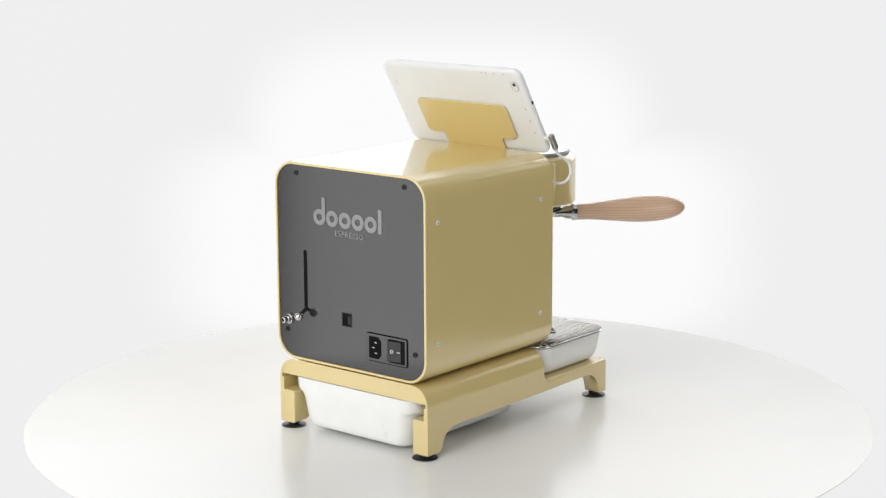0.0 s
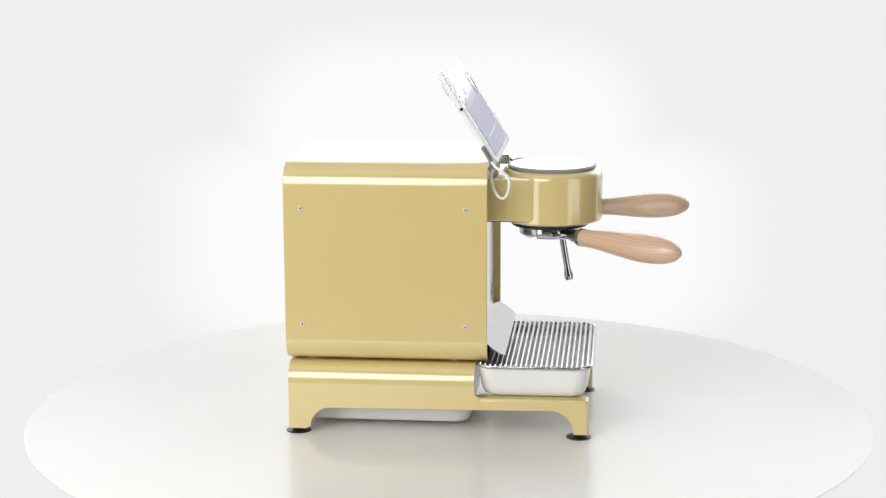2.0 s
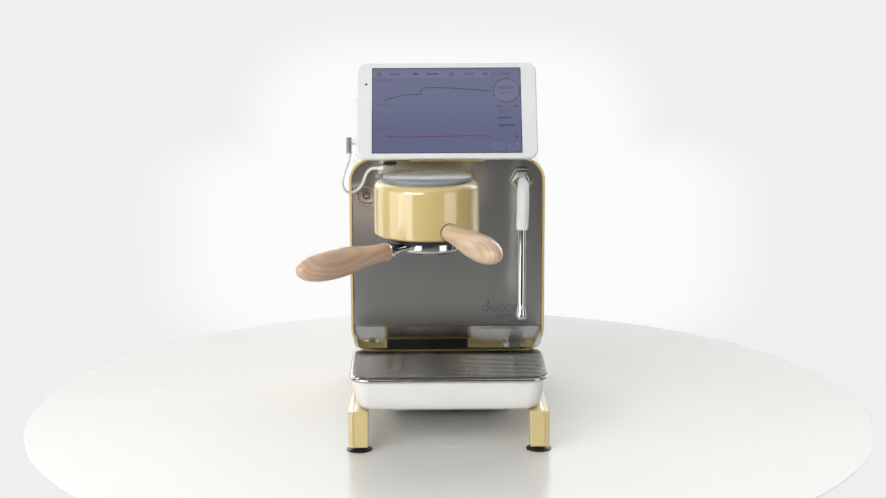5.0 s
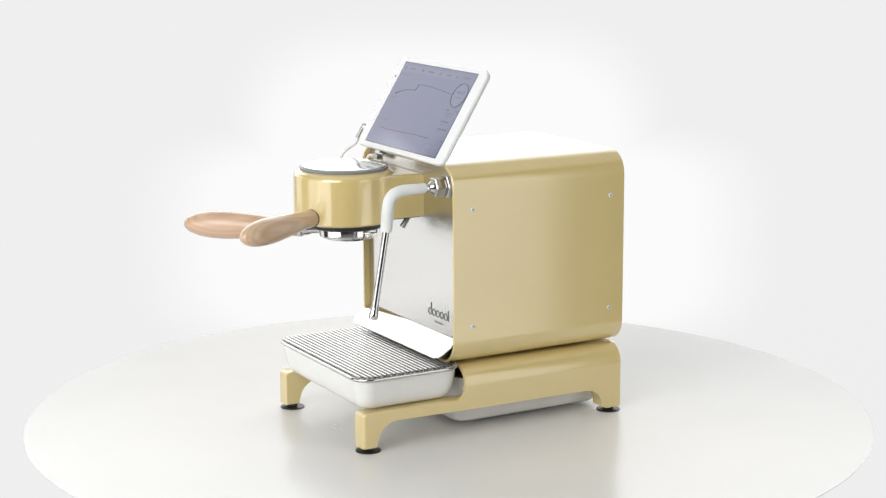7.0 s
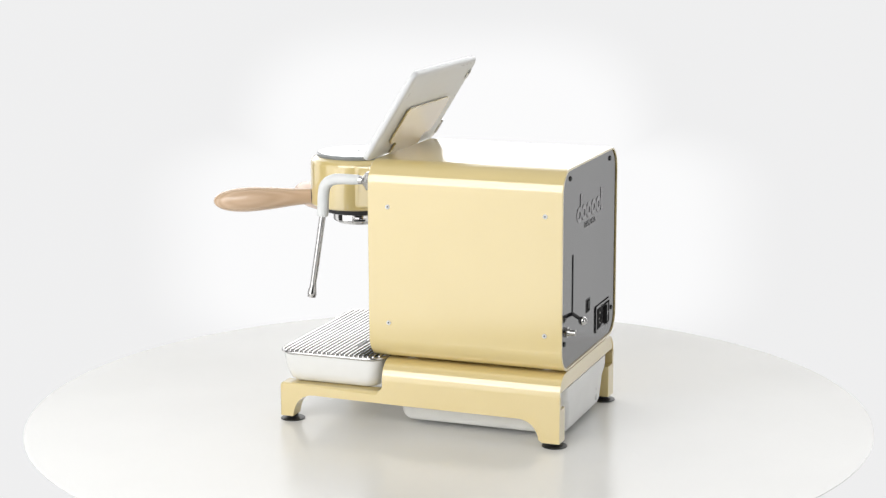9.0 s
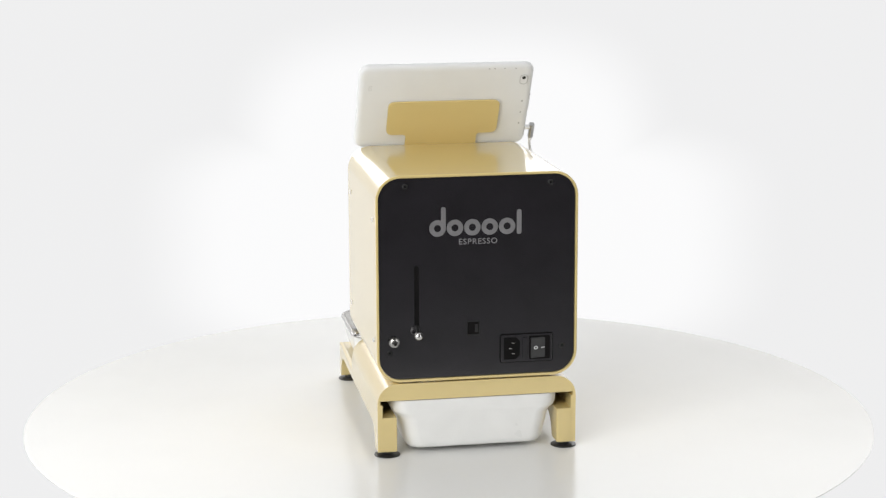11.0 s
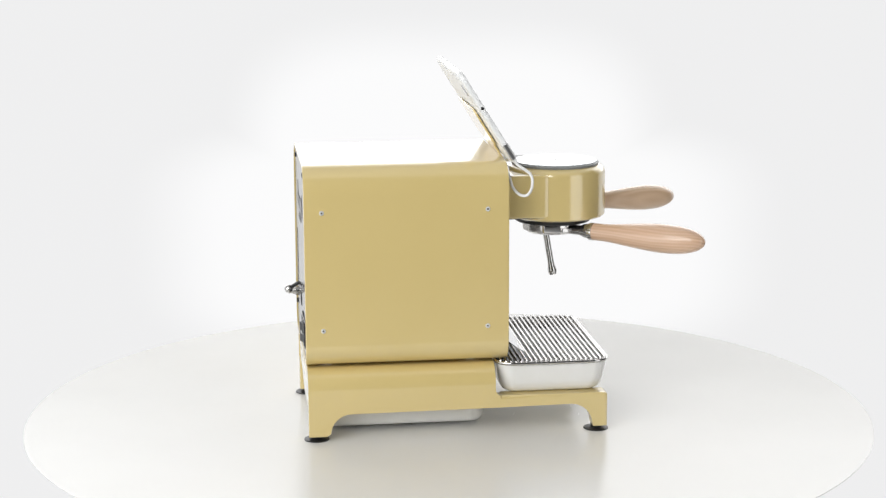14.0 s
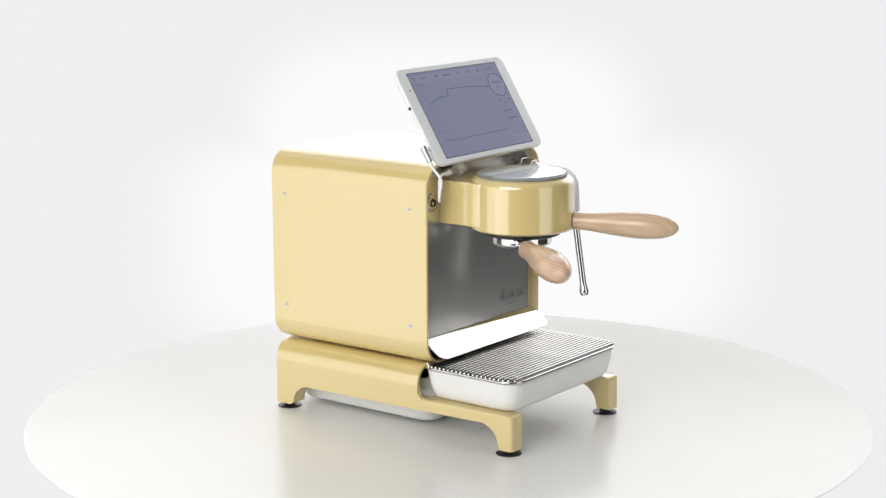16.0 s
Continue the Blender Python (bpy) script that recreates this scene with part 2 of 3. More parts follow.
def letters(name, body, height, material, parent, m, depth=0.0003):
    cu = bpy.data.curves.new(name, "FONT")
    cu.body, cu.size, cu.extrude, cu.offset, cu.space_character = body, height, depth, height * 0.010, 1.15
    cu.align_x, cu.align_y = "CENTER", "CENTER"
    tmp = new(name, cu)
    me = bpy.data.meshes.new_from_object(tmp)
    bpy.data.objects.remove(tmp)
    me.materials.append(material)
    ob = new(name, me)
    ob.parent = parent
    ob.matrix_basis = m
    return ob


# ---------- the studio ----------
def studio():
    def slab(name, x0, x1, y0, y1, z0, z1, material, label, category):
        bm = B()
        prism(bm, [(x0, y0), (x1, y0), (x1, y1), (x0, y1)], "z", z0, z1)
        return tagged(part(name, bm, material), label, category, kind="structure")
    slab("floor", -3.2, 3.2, -4.2, 1.7, -0.85, -0.75, PAPER, "plain white studio floor", "floor")
    slab("ceiling", -3.2, 3.2, -4.2, 1.7, 2.6, 2.7, GREYWALL, "plain grey studio ceiling", "ceiling")
    slab("wall_west", -3.3, -3.2, -4.2, 1.7, -0.75, 2.6, GREYWALL, "plain grey studio wall", "wall")
    slab("wall_east", 3.2, 3.3, -4.2, 1.7, -0.75, 2.6, GREYWALL, "plain grey studio wall", "wall")
    slab("wall_south", -3.3, 3.3, -4.3, -4.2, -0.75, 2.6, GREYWALL, "plain grey studio wall", "wall")
    slab("wall_north", -3.3, 3.3, 1.7, 1.8, -0.75, 2.6, GREYWALL, "plain grey studio wall", "wall")
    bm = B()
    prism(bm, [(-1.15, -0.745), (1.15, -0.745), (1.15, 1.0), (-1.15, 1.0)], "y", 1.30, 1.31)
    tagged(part("backdrop", bm, VIGNETTED), "seamless white studio backdrop glowing with a painted vignette", "backdrop", kind="structure")


def turntable():
    t = thing("turntable", "round glossy white turntable carrying the coffee machine", "turntable")
    bm = B()
    lathe(bm, [(-0.030, 0.36), (-0.0030, 0.498), (-0.0012, 0.5025), (-0.0004, 0.5028), (0.0, 0.5015)], up(0, 0, 0), 160)
    part("disc", bm, DISC, t)
    bm = B()
    lathe(bm, [(-0.745, 0.30), (-0.735, 0.31), (-0.70, 0.12), (-0.05, 0.10), (-0.0305, 0.20)], up(0, 0, 0), 64)
    part("pedestal", bm, GREYWALL, t, "grey pedestal")
    rng = random.Random(4)
    for x, y in ((0.0095, -0.1500), (-0.0090, -0.1490), (0.0010, -0.1555), (-0.0450, -0.1515), (-0.0325, -0.0750)):
        bm = B()
        l, w = rng.uniform(0.009, 0.015), rng.uniform(0.0006, 0.0010)
        prism(bm, rounded_rect(l, w, w * 0.49, 3), "z", 0.0, 0.0003)
        part("scuff", bm, SCUFF, t, m=pose(x, y, 0.0001, 0, 0, rng.uniform(-25, 10)))
    return t


# ---------- the coffee machine ----------
BODY_W, BODY_Z0, BODY_Z1 = 0.2255, 0.0855, 0.3160
BODY_F, BODY_B = -0.0555, 0.1762
CZ = (BODY_Z0 + BODY_Z1) / 2
BODY_H = BODY_Z1 - BODY_Z0
PLATE_Y = -0.0485
GX, GY, GR = -0.0235, -0.1240, 0.0590


def shifted(pts, dx, dy):
    return [(x + dx, y + dy) for x, y in pts]


def screw(name, material, m, r, parent):
    """A pan screw whose axis is local x, with a socket."""
    bm = B()
    lathe(bm, [(0, r), (r * 0.25, r), (r * 0.45, r * 0.82), (r * 0.45, r * 0.42), (r * 0.2, r * 0.40)], m, 20)
    s = part(name, bm, material, parent)
    bm = B()
    lathe(bm, [(r * 0.205, r * 0.41), (r * 0.22, r * 0.41)], m, 6)
    part("socket", bm, HOLE, s)
    return s


def wordmark(parent, x, z, y, facing, width, material, name, weight=1.0):
    """The maker's mark as plain rounded shapes: five rings and two upright bars."""
    h = width * 0.155
    step = width / 5.35
    for k in range(6):
        bm = B()
        cx = (k - 2.35) * step * 1.03 if k < 5 else 2.42 * step
        if k < 5:
            outer = rounded_rect(h * 1.18, h * 1.18, h * 0.588, 7)
            inner = rounded_rect(h * (1.18 - 0.68 * weight), h * (1.18 - 0.68 * weight), h * (0.588 - 0.339 * weight), 7)
            o = [bm.verts.new((p[0], 0, p[1])) for p in outer]
            i2 = [bm.verts.new((p[0], 0, p[1])) for p in inner]
            o2 = [bm.verts.new((p[0], -0.0003, p[1])) for p in outer]
            i3 = [bm.verts.new((p[0], -0.0003, p[1])) for p in inner]
            n = len(o)
            for q in range(n):
                w = (q + 1) % n
                bm.faces.new((o2[q], o2[w], i3[w], i3[q]))
                bm.faces.new((o[q], o[w], o2[w], o2[q]))
            bmesh.ops.recalc_face_normals(bm, faces=bm.faces[:])
        else:
            prism(bm, shifted(rounded_rect(h * 0.34 * weight, h * 1.75, h * 0.12 * weight, 4), 0, h * 0.28), "y", -0.0003, 0)
        part(name, bm, material, parent, m=pose(x, y, z, 0, 0, 180 if facing > 0 else 0) @ pose(cx, 0, 0))
    bm = B()
    prism(bm, shifted(rounded_rect(h * 0.34 * weight, h * 1.75, h * 0.12 * weight, 4), 0, h * 0.62), "y", -0.0004, -0.0001)
    part(name, bm, material, parent, m=pose(x, y, z, 0, 0, 180 if facing > 0 else 0) @ pose(-2.35 * step * 1.03 + h * 0.42, 0, 0))


def espresso_machine():
    t = thing("espresso_machine", "pale yellow powder-coated espresso machine on its matching stand", "espresso machine")
    # wrapped shell: a rounded tube with wall thickness
    bm = B()
    outer = shifted(rounded_rect(BODY_W, BODY_H, 0.0275, 10), 0, CZ)
    th = 0.0028
    inner = shifted(rounded_rect(BODY_W - 2 * th, BODY_H - 2 * th, 0.0275 - th, 10), 0, CZ)
    e = 0.0006
    mid = shifted(rounded_rect(BODY_W - 2 * e, BODY_H - 2 * e, 0.0275 - e, 10), 0, CZ)
    rings = [(inner, BODY_F), (mid, BODY_F), (outer, BODY_F + e), (outer, BODY_B - e), (mid, BODY_B), (inner, BODY_B), (inner, BODY_F)]
    loft(bm, [[put(p, "y", y) for p in ring] for ring, y in rings], (False, False))
    bmesh.ops.remove_doubles(bm, verts=bm.verts[:], dist=1e-6)
    bmesh.ops.recalc_face_normals(bm, faces=bm.faces[:])
    part("shell", bm, YELLOW, t)
    # back panel with its openings
    bm = B()
    prism(bm, shifted(rounded_rect(BODY_W - 2 * th - 0.001, BODY_H - 2 * th - 0.001, 0.024, 10), 0, CZ), "y", 0.1715, 0.1748, 0.0004)
    back = part("back_panel", bm, PANEL, t, "charcoal painted back panel")
    yb = 0.1748
    for x, z in ((0.0800, 0.3035), (-0.0816, 0.3035), (-0.0957, 0.1188), (0.0982, 0.1188)):
        screw("screw", BLACK, Matrix.Translation((x, yb, z)) @ pose(0, 0, 0, 0, 0, 90), 0.0031, back)
    wordmark(back, -0.0010, 0.2565, yb + 0.0002, 1, 0.1005, MARK, "emblem")
    letters("lettering", "ESPRESSO", 0.0090, MARK, back, pose(-0.0005, yb + 0.0003, 0.2405, 90, 0, 180))
    # slot with sliding lever
    bm = B()
    prism(bm, shifted(rounded_rect(0.0052, 0.0680, 0.0026, 5), 0.0680, 0.1815), "y", yb - 0.001, yb + 0.00025)
    part("slot", bm, HOLE, back, "black slot")
    bm = B()
    tube(bm, [(0.0680, yb - 0.001, 0.1480), (0.0680, yb + 0.006, 0.1440), (0.0680, yb + 0.011, 0.1412)], 0.0022, 12)
    lever = part("lever", bm, BLACK, back)
    bm = B()
    bmesh.ops.create_uvsphere(bm, u_segments=24, v_segments=16, radius=0.0051, matrix=Matrix.Translation((0.0680, yb + 0.0125, 0.1400)))
    part("ball_knob", bm, CHROME, lever, "polished steel ball knob")
    bm = B()
    lathe(bm, [(0, 0.0058), (0.003, 0.0058), (0.0032, 0.0045), (0.006, 0.0042), (0.0065, 0.0033), (0.010, 0.0031), (0.0105, 0.0036), (0.012, 0.0036),
               (0.0122, 0.0019), (0.004, 0.0018)], Matrix.Translation((0.0938, yb, 0.1318)) @ pose(0, 0, 0, 0, 0, 90), 24)
    part("hose_nozzle", bm, STEEL, back, "small steel hose nozzle")
    # square socket
    bm = B()
    prism(bm, shifted(rounded_rect(0.0130, 0.0145, 0.0006, 2), 0.0048, 0.1432), "y", yb - 0.001, yb + 0.0002)
    port = part("data_socket", bm, HOLE, back, "black square socket")
    for x, z, w, h in ((-0.0021, 0.1432, 0.0009, 0.0150), (0.0117, 0.1432, 0.0009, 0.0150), (0.0048, 0.1356, 0.0140, 0.0009), (0.0048, 0.1508, 0.0140, 0.0009)):
        bm = B()
        prism(bm, shifted(rounded_rect(w, h, 0.0002, 2), x, z), "y", yb - 0.001, yb + 0.0006)
        part("socket_lip", bm, BLACK, port)
    bm = B()
    prism(bm, shifted(rounded_rect(0.0035, 0.0090, 0.0003, 2), 0.0012, 0.1430), "y", yb - 0.001, yb + 0.0004)
    part("contact_block", bm, BLACK, port)
    # mains inlet with switch
    bm = B()
    prism(bm, shifted(rounded_rect(0.0585, 0.0310, 0.0020, 4), -0.0552, 0.1182), "y", yb - 0.001, yb + 0.0016, 0.0005)
    inlet = part("mains_inlet", bm, PANEL, back, "charcoal mains inlet with black socket and rocker switch")
    bm = B()
    prism(bm, shifted(rounded_rect(0.0605, 0.0330, 0.0028, 4), -0.0552, 0.1182), "y", yb - 0.0008, yb + 0.0005)
    part("seal", bm, HOLE, inlet)
    bm = B()
    prism(bm, shifted(rounded_rect(0.0236, 0.0266, 0.0008, 3), -0.0700, 0.1182), "y", yb - 0.0006, yb + 0.0019)
    part("rocker_surround", bm, HOLE, inlet)
    bm = B()
    hw, hh, c = 0.0090, 0.0125, 0.0045
    prism(bm, shifted([(-hw, -hh + c), (-hw + c, -hh), (hw, -hh), (hw, hh), (-hw + c, hh), (-hw, hh - c)], 0.0, 0.0), "y", yb - 0.001, yb + 0.0019)
    part("socket", bm, HOLE, inlet, m=pose(-0.0385, 0, 0.1182))
    for dx, dz in ((-0.0015, 0.006), (0.002, 0.0), (-0.0015, -0.006)):
        bm = B()
        prism(bm, rounded_rect(0.0032, 0.0011, 0.0002, 2), "y", yb + 0.0015, yb + 0.0023)
        part("pin", bm, STEEL, inlet, m=pose(-0.0385 + dx, 0, 0.1182 + dz))
    bm = B()
    prism(bm, rounded_rect(0.0060, 0.0240, 0.0004, 2), "y", yb + 0.001, yb + 0.0021, 0.0002)
    part("fuse_drawer", bm, PANEL, inlet, m=pose(-0.0535, 0, 0.1182))
    bm = B()
    prism(bm, [(-0.0105, 0.0), (0.0, 0.0012), (0.0105, 0.0042), (0.0105, 0.0), (0.0105, -0.0005), (-0.0105, -0.0005)], "z", -0.0115, 0.0115, 0.0004)
    rock = part("rocker", bm, BLACK, inlet, m=pose(-0.0700, yb + 0.0014, 0.1182))
    letters("lettering", "O", 0.0055, PRINT, rock, pose(0.0048, 0.0030, 0, 90, 0, 180 + 12))
    bm = B()
    prism(bm, rounded_rect(0.0040, 0.0007, 0.0002, 2), "y", 0, 0.0004)
    part("marking", bm, PRINT, rock, m=pose(-0.0035, 0.0012, 0, 0, 0, 6))
    # front plate of brushed steel, set back in the shell
    bm = B()
    zb = 0.1155
    prism(bm, shifted(rounded_rect(BODY_W - 2 * th - 0.0008, 0.3125 - zb, (0.0245, 0.0245, 0.0005, 0.0005), 10), 0, (0.3125 + zb) / 2), "y", PLATE_Y, PLATE_Y + 0.003, 0.0003)
    plate = part("front_plate", bm, BRUSHED, t, "brushed stainless steel front plate")
    wordmark(plate, 0.0660, 0.1365, PLATE_Y - 0.0002, -1, 0.0475, ETCH, "emblem", 0.55)
    bm = B()
    prism(bm, rounded_rect(0.0200, 0.0016, 0.0003, 2), "y", -0.0003, 0)
    part("fine_print", bm, ETCH, plate, m=pose(0.0655, PLATE_Y - 0.0001, 0.1265))
    # polished chute below the plate, proud of the shell
    bm = B()
    rings = []
    for y, z, w in ((-0.0470, 0.1157, 0.1085), (-0.0553, 0.1099, 0.1085), (-0.0560, 0.1094, 0.1086), (-0.0572, 0.1086, 0.1088), (-0.0590, 0.1073, 0.1090), (-0.0670, 0.1017, 0.1090),
                    (-0.0705, 0.0992, 0.1080), (-0.0730, 0.0975, 0.1058), (-0.0748, 0.0962, 0.1022), (-0.0756, 0.0957, 0.0985)):
        rings.append([(-w, y, z), (w, y, z), (w, y + 0.0007, z - 0.0010), (-w, y + 0.0007, z - 0.0010)])
    loft(bm, rings)
    part("splash_chute", bm, MIRROR, t, "polished steel splash chute", angle=60)
    # power button
    bm = B()
    lathe(bm, [(0, 0.0103), (0.0016, 0.0103), (0.0024, 0.0095), (0.0024, 0.0085), (0.0014, 0.0082), (0.0018, 0.0002)],
          Matrix.Translation((-0.0930, PLATE_Y, 0.2715)) @ pose(0, 0, 0, 0, 0, -90), 36)
    btn = part("power_button", bm, STEEL, t, "round steel power button")
    bm = B()
    arc = [(0.0040 * math.sin(a), -0.0022, 0.0040 * math.cos(a)) for a in [radians(35 + 290 * i / 20) for i in range(21)]]
    tube(bm, arc, 0.0005, 8)
    tube(bm, [(0, -0.0022, 0.0012), (0, -0.0022, 0.0052)], 0.0005, 8)
    part("power_symbol", bm, HOLE, btn, m=pose(-0.0930, PLATE_Y, 0.2715))
    # side screws
    for side in (-1, 1):
        for y in (0.1562, -0.0310):
            for z in (0.2652, 0.1302):
                m = Matrix.Translation((side * BODY_W / 2, y, z)) @ pose(0, 0, 0, 0, 0, 0 if side > 0 else 180)
                screw("screw", ZINC, m, 0.0027, t)
    group_head(t)
    steam_wand(t)
    tablet_holder(t)
    # small feet between machine and stand
    for x in (-0.075, 0.075):
        for y in (-0.015, 0.150):
            bm = B()
            lathe(bm, [(0, 0.008), (0.0033, 0.008)], up(x, y, 0.0828), 20)
            part("spacer", bm, CABLE, t, "small clear rubber spacer")
    for x in (0.062, 0.055, 0.048):
        bm = B()
        lathe(bm, [(0, 0.0022), (0.0030, 0.0022)], up(x, 0.1680, 0.0830), 12)
        part("drain_pin", bm, STEEL, t)
    return t


def group_head(t):
    z0, z1 = 0.2410, 0.3014
    bm = B()
    lathe(bm, [(0, GR - 0.004), (0.0008, GR - 0.0015), (0.0025, GR), (z1 - z0 - 0.0085, GR), (z1 - z0 - 0.0045, GR - 0.0012), (z1 - z0 - 0.0015, GR - 0.0042), (z1 - z0, GR - 0.0085),
               (z1 - z0, GR - 0.012)], up(GX, GY, z0), 96)
    g = part("group_head", bm, YELLOW, t, "round glossy yellow group head")
    # neck that joins it to the body, with a waist where it meets the drum
    bm = B()
    w0 = 0.0545
    flank = [(w0, PLATE_Y), (w0, -0.0840), (0.0548, -0.0890), (0.0555, -0.0940), (0.0562, -0.1000), (0.0561, -0.1060), (0.0500, -0.1150)]
    outline = [(GX - x, y) for x, y in flank] + [(GX + x, y) for x, y in flank[::-1]]
    prism(bm, outline, "z", z0 + 0.0048, 0.2965, 0.0030)
    part("neck", bm, YELLOW, g)
    bm = B()
    w2 = w0 - 0.0045
    prism(bm, [(GX - w2, PLATE_Y - 0.002), (GX - w2, -0.0850), (GX - w2 + 0.004, -0.0900), (GX + w2 - 0.004, -0.0900), (GX + w2, -0.0850), (GX + w2, PLATE_Y - 0.002)], "z", z0 + 0.0040, z0 + 0.006)
    part("underside", bm, BLACK, g, "black underside")
    bm = B()
    lathe(bm, [(0, 0.0505), (0.0015, 0.0512), (0.0030, 0.0512), (0.0036, 0.0500)], up(GX, GY, z1 - 0.0003), 80)
    rim = part("lid_rim", bm, LIDRIM, g, "grey rubber rim")
    bm = B()
    lathe(bm, [(0, 0.0488), (0.0014, 0.0488), (0.0018, 0.0470), (0.0020, 0.020)], up(GX, GY, z1 + 0.0028), 80)
    part("lid", bm, LID, rim, "glossy grey glass lid")
    bm = B()
    lathe(bm, [(0, 0.0026), (0.0003, 0.0024)], up(GX, GY, z1 + 0.0047), 24)
    part("lid_mark", bm, LIDRIM, rim)
    bm = B()
    lathe(bm, [(0, 0.0360), (0.0005, 0.0432), (0.0014, 0.0446), (0.0060, 0.0452), (0.0076, 0.0458)], up(GX + 0.002, GY + 0.002, z0 - 0.0075), 64)
    part("gasket", bm, BLACK, g, "black group gasket")
    # small spout beneath the neck
    bm = B()
    tube(bm, [(GX + 0.046, -0.0645, 0.2455), (GX + 0.046, -0.0690, 0.2395), (GX + 0.046, -0.0725, 0.2345)], [0.0032, 0.0032, 0.0036], 14)
    part("spout", bm, STEEL, g, "small steel spout")
    # fixed wooden handle
    u = Vector((0.415, -0.910, 0)).normalized()
    a = Vector((GX, GY, 0.2512)) + u * (GR - 0.0015)
    b = Vector((GX, GY, 0.2465)) + u * 0.1772
    hnd = part("grip", handle_mesh((b - a).length, 0.0098, 0.0150), WOOD2, g, "pale turned ash wood grip", m=along(a, b))
    bm = B()
    lathe(bm, [(-0.001, 0.0090), (0.0, 0.0104), (0.0014, 0.0104), (0.0014, 0.009)], Matrix(), 32)
    part("collar", bm, BLACK, hnd)


def handle_mesh(length, r0, r1):
    """A turned wooden grip along local x: slim at the root, swelling towards a round end."""
    bm = B()
    prof = [(0, r0 * 0.93), (0.0008, r0)]
    for i in range(1, 40):
        s = i / 40
        k = 0.5 - 0.5 * math.cos(math.pi * min(1.0, s / 0.66))
        r = r0 * (1 - 0.02 * math.sin(math.pi * min(1, s / 0.3))) + (r1 - r0) * k
        if s > 0.60:
            q = (s - 0.60) / 0.40
            r *= math.sqrt(max(0.0, 1 - q ** 2.7))
        prof.append((s * length, r))
    for s in (0.985, 0.994, 0.9985):
        q = (s - 0.60) / 0.40
        prof.append((s * length, r1 * math.sqrt(max(0, 1 - q ** 2.7))))
    prof.append((length, 0.0006))
    lathe(bm, prof, Matrix(), 40)
    return bm


def steam_wand(t):
    x = 0.0860
    base = Vector((x, PLATE_Y, 0.2895))
    back = Matrix.Translation(base) @ pose(0, 0, 0, 0, 0, -90)
    bm = B()
    lathe(bm, [(0, 0.0132), (0.0008, 0.0140), (0.0042, 0.0140), (0.005, 0.0130)], back, 6)
    w = part("steam_wand", bm, STEEL, t, "steel steam wand with white silicone grip", angle=25)
    bm = B()
    lathe(bm, [(0.0045, 0.0090), (0.0070, 0.0095), (0.0076, 0.0118), (0.0180, 0.0118), (0.0190, 0.0104)], back, 6)
    part("hex_nut", bm, STEEL, w, angle=25)
    bm = B()
    lathe(bm, [(0.0180, 0.0085), (0.0205, 0.0080), (0.0225, 0.0060), (0.0240, 0.0048), (0.0270, 0.0052), (0.0310, 0.0048)], back, 28)
    part("ball_joint", bm, CHROME, w)
    bm = B()
    path = smooth_path([(x - 0.0002, -0.0760, 0.2900), (x, -0.0880, 0.2895), (x - 0.0008, -0.1028, 0.2892), (x - 0.0015, -0.1140, 0.2864), (x - 0.0018, -0.1211, 0.2795),
                        (x - 0.002, -0.1234, 0.2690), (x - 0.0025, -0.1242, 0.2580), (x - 0.003, -0.1254, 0.2440)], 6)
    n = len(path)
    tube(bm, path, [0.0056 + 0.0012 * min(1, i / n * 2) - (0.0008 if i in (0, n - 1) else 0) for i in range(n)], 20)
    part("silicone_sleeve", bm, RUBBER, w, "white silicone sleeve")
    bm = B()
    tube(bm, [(x - 0.003, -0.1247, 0.2480), (x - 0.0042, -0.1393, 0.1625), (x - 0.0043, -0.1399, 0.1585), (x - 0.0045, -0.1413, 0.1510), (x - 0.0046, -0.1417, 0.1490), (x - 0.0046, -0.1422, 0.1455),
              (x - 0.0046, -0.1423, 0.1450)],
         [0.0040, 0.0040, 0.0042, 0.0056, 0.0056, 0.0047, 0.0030], 20)
    part("pipe", bm, CHROME, w, "polished steel pipe")


def tablet_frame():
    """The tablet's middle: local x to the right, local z up its face, local -y out of the screen."""
    lo, hi = Vector((0.0004, -0.0676, 0.3165)), Vector((0.0004, -0.0036, 0.4195))
    d = hi - lo
    return Matrix.Translation((lo + hi) / 2) @ pose(0, 0, 0, -math.degrees(math.atan2(d.y, d.z)), 0, 0), d.length


TAB_W = 0.2080
TAB_T = 0.0078


def tablet_holder(t):
    m, h = tablet_frame()
    y0, y1 = TAB_T + 0.0010, TAB_T + 0.0032
    bm = B()
    top, low, neck = 0.0105, -0.0390, -0.0600
    w, nw, r = 0.0672, 0.0432, 0.0075
    pts = []
    for k in range(5):
        a = radians(90 * k / 4)
        pts.append((w - r + r * math.cos(a), top - r + r * math.sin(a)))
    half = pts[:]
    lowc = [(w - r + r * math.cos(radians(-90 * k / 4)), low + r + r * math.sin(radians(-90 * k / 4))) for k in range(5)]
    nick = [(nw + 0.004, low), (nw + 0.001, low - 0.0012), (nw, low - 0.0042), (nw, neck)]
    right = half[::-1] + lowc + nick
    left = [(-x, z) for x, z in right][::-1]
    prism(bm, right + left, "y", y0, y1, 0.0004)
    part("tablet_holder", bm, YELLOW, t, "yellow sheet metal tablet holder", m=m)


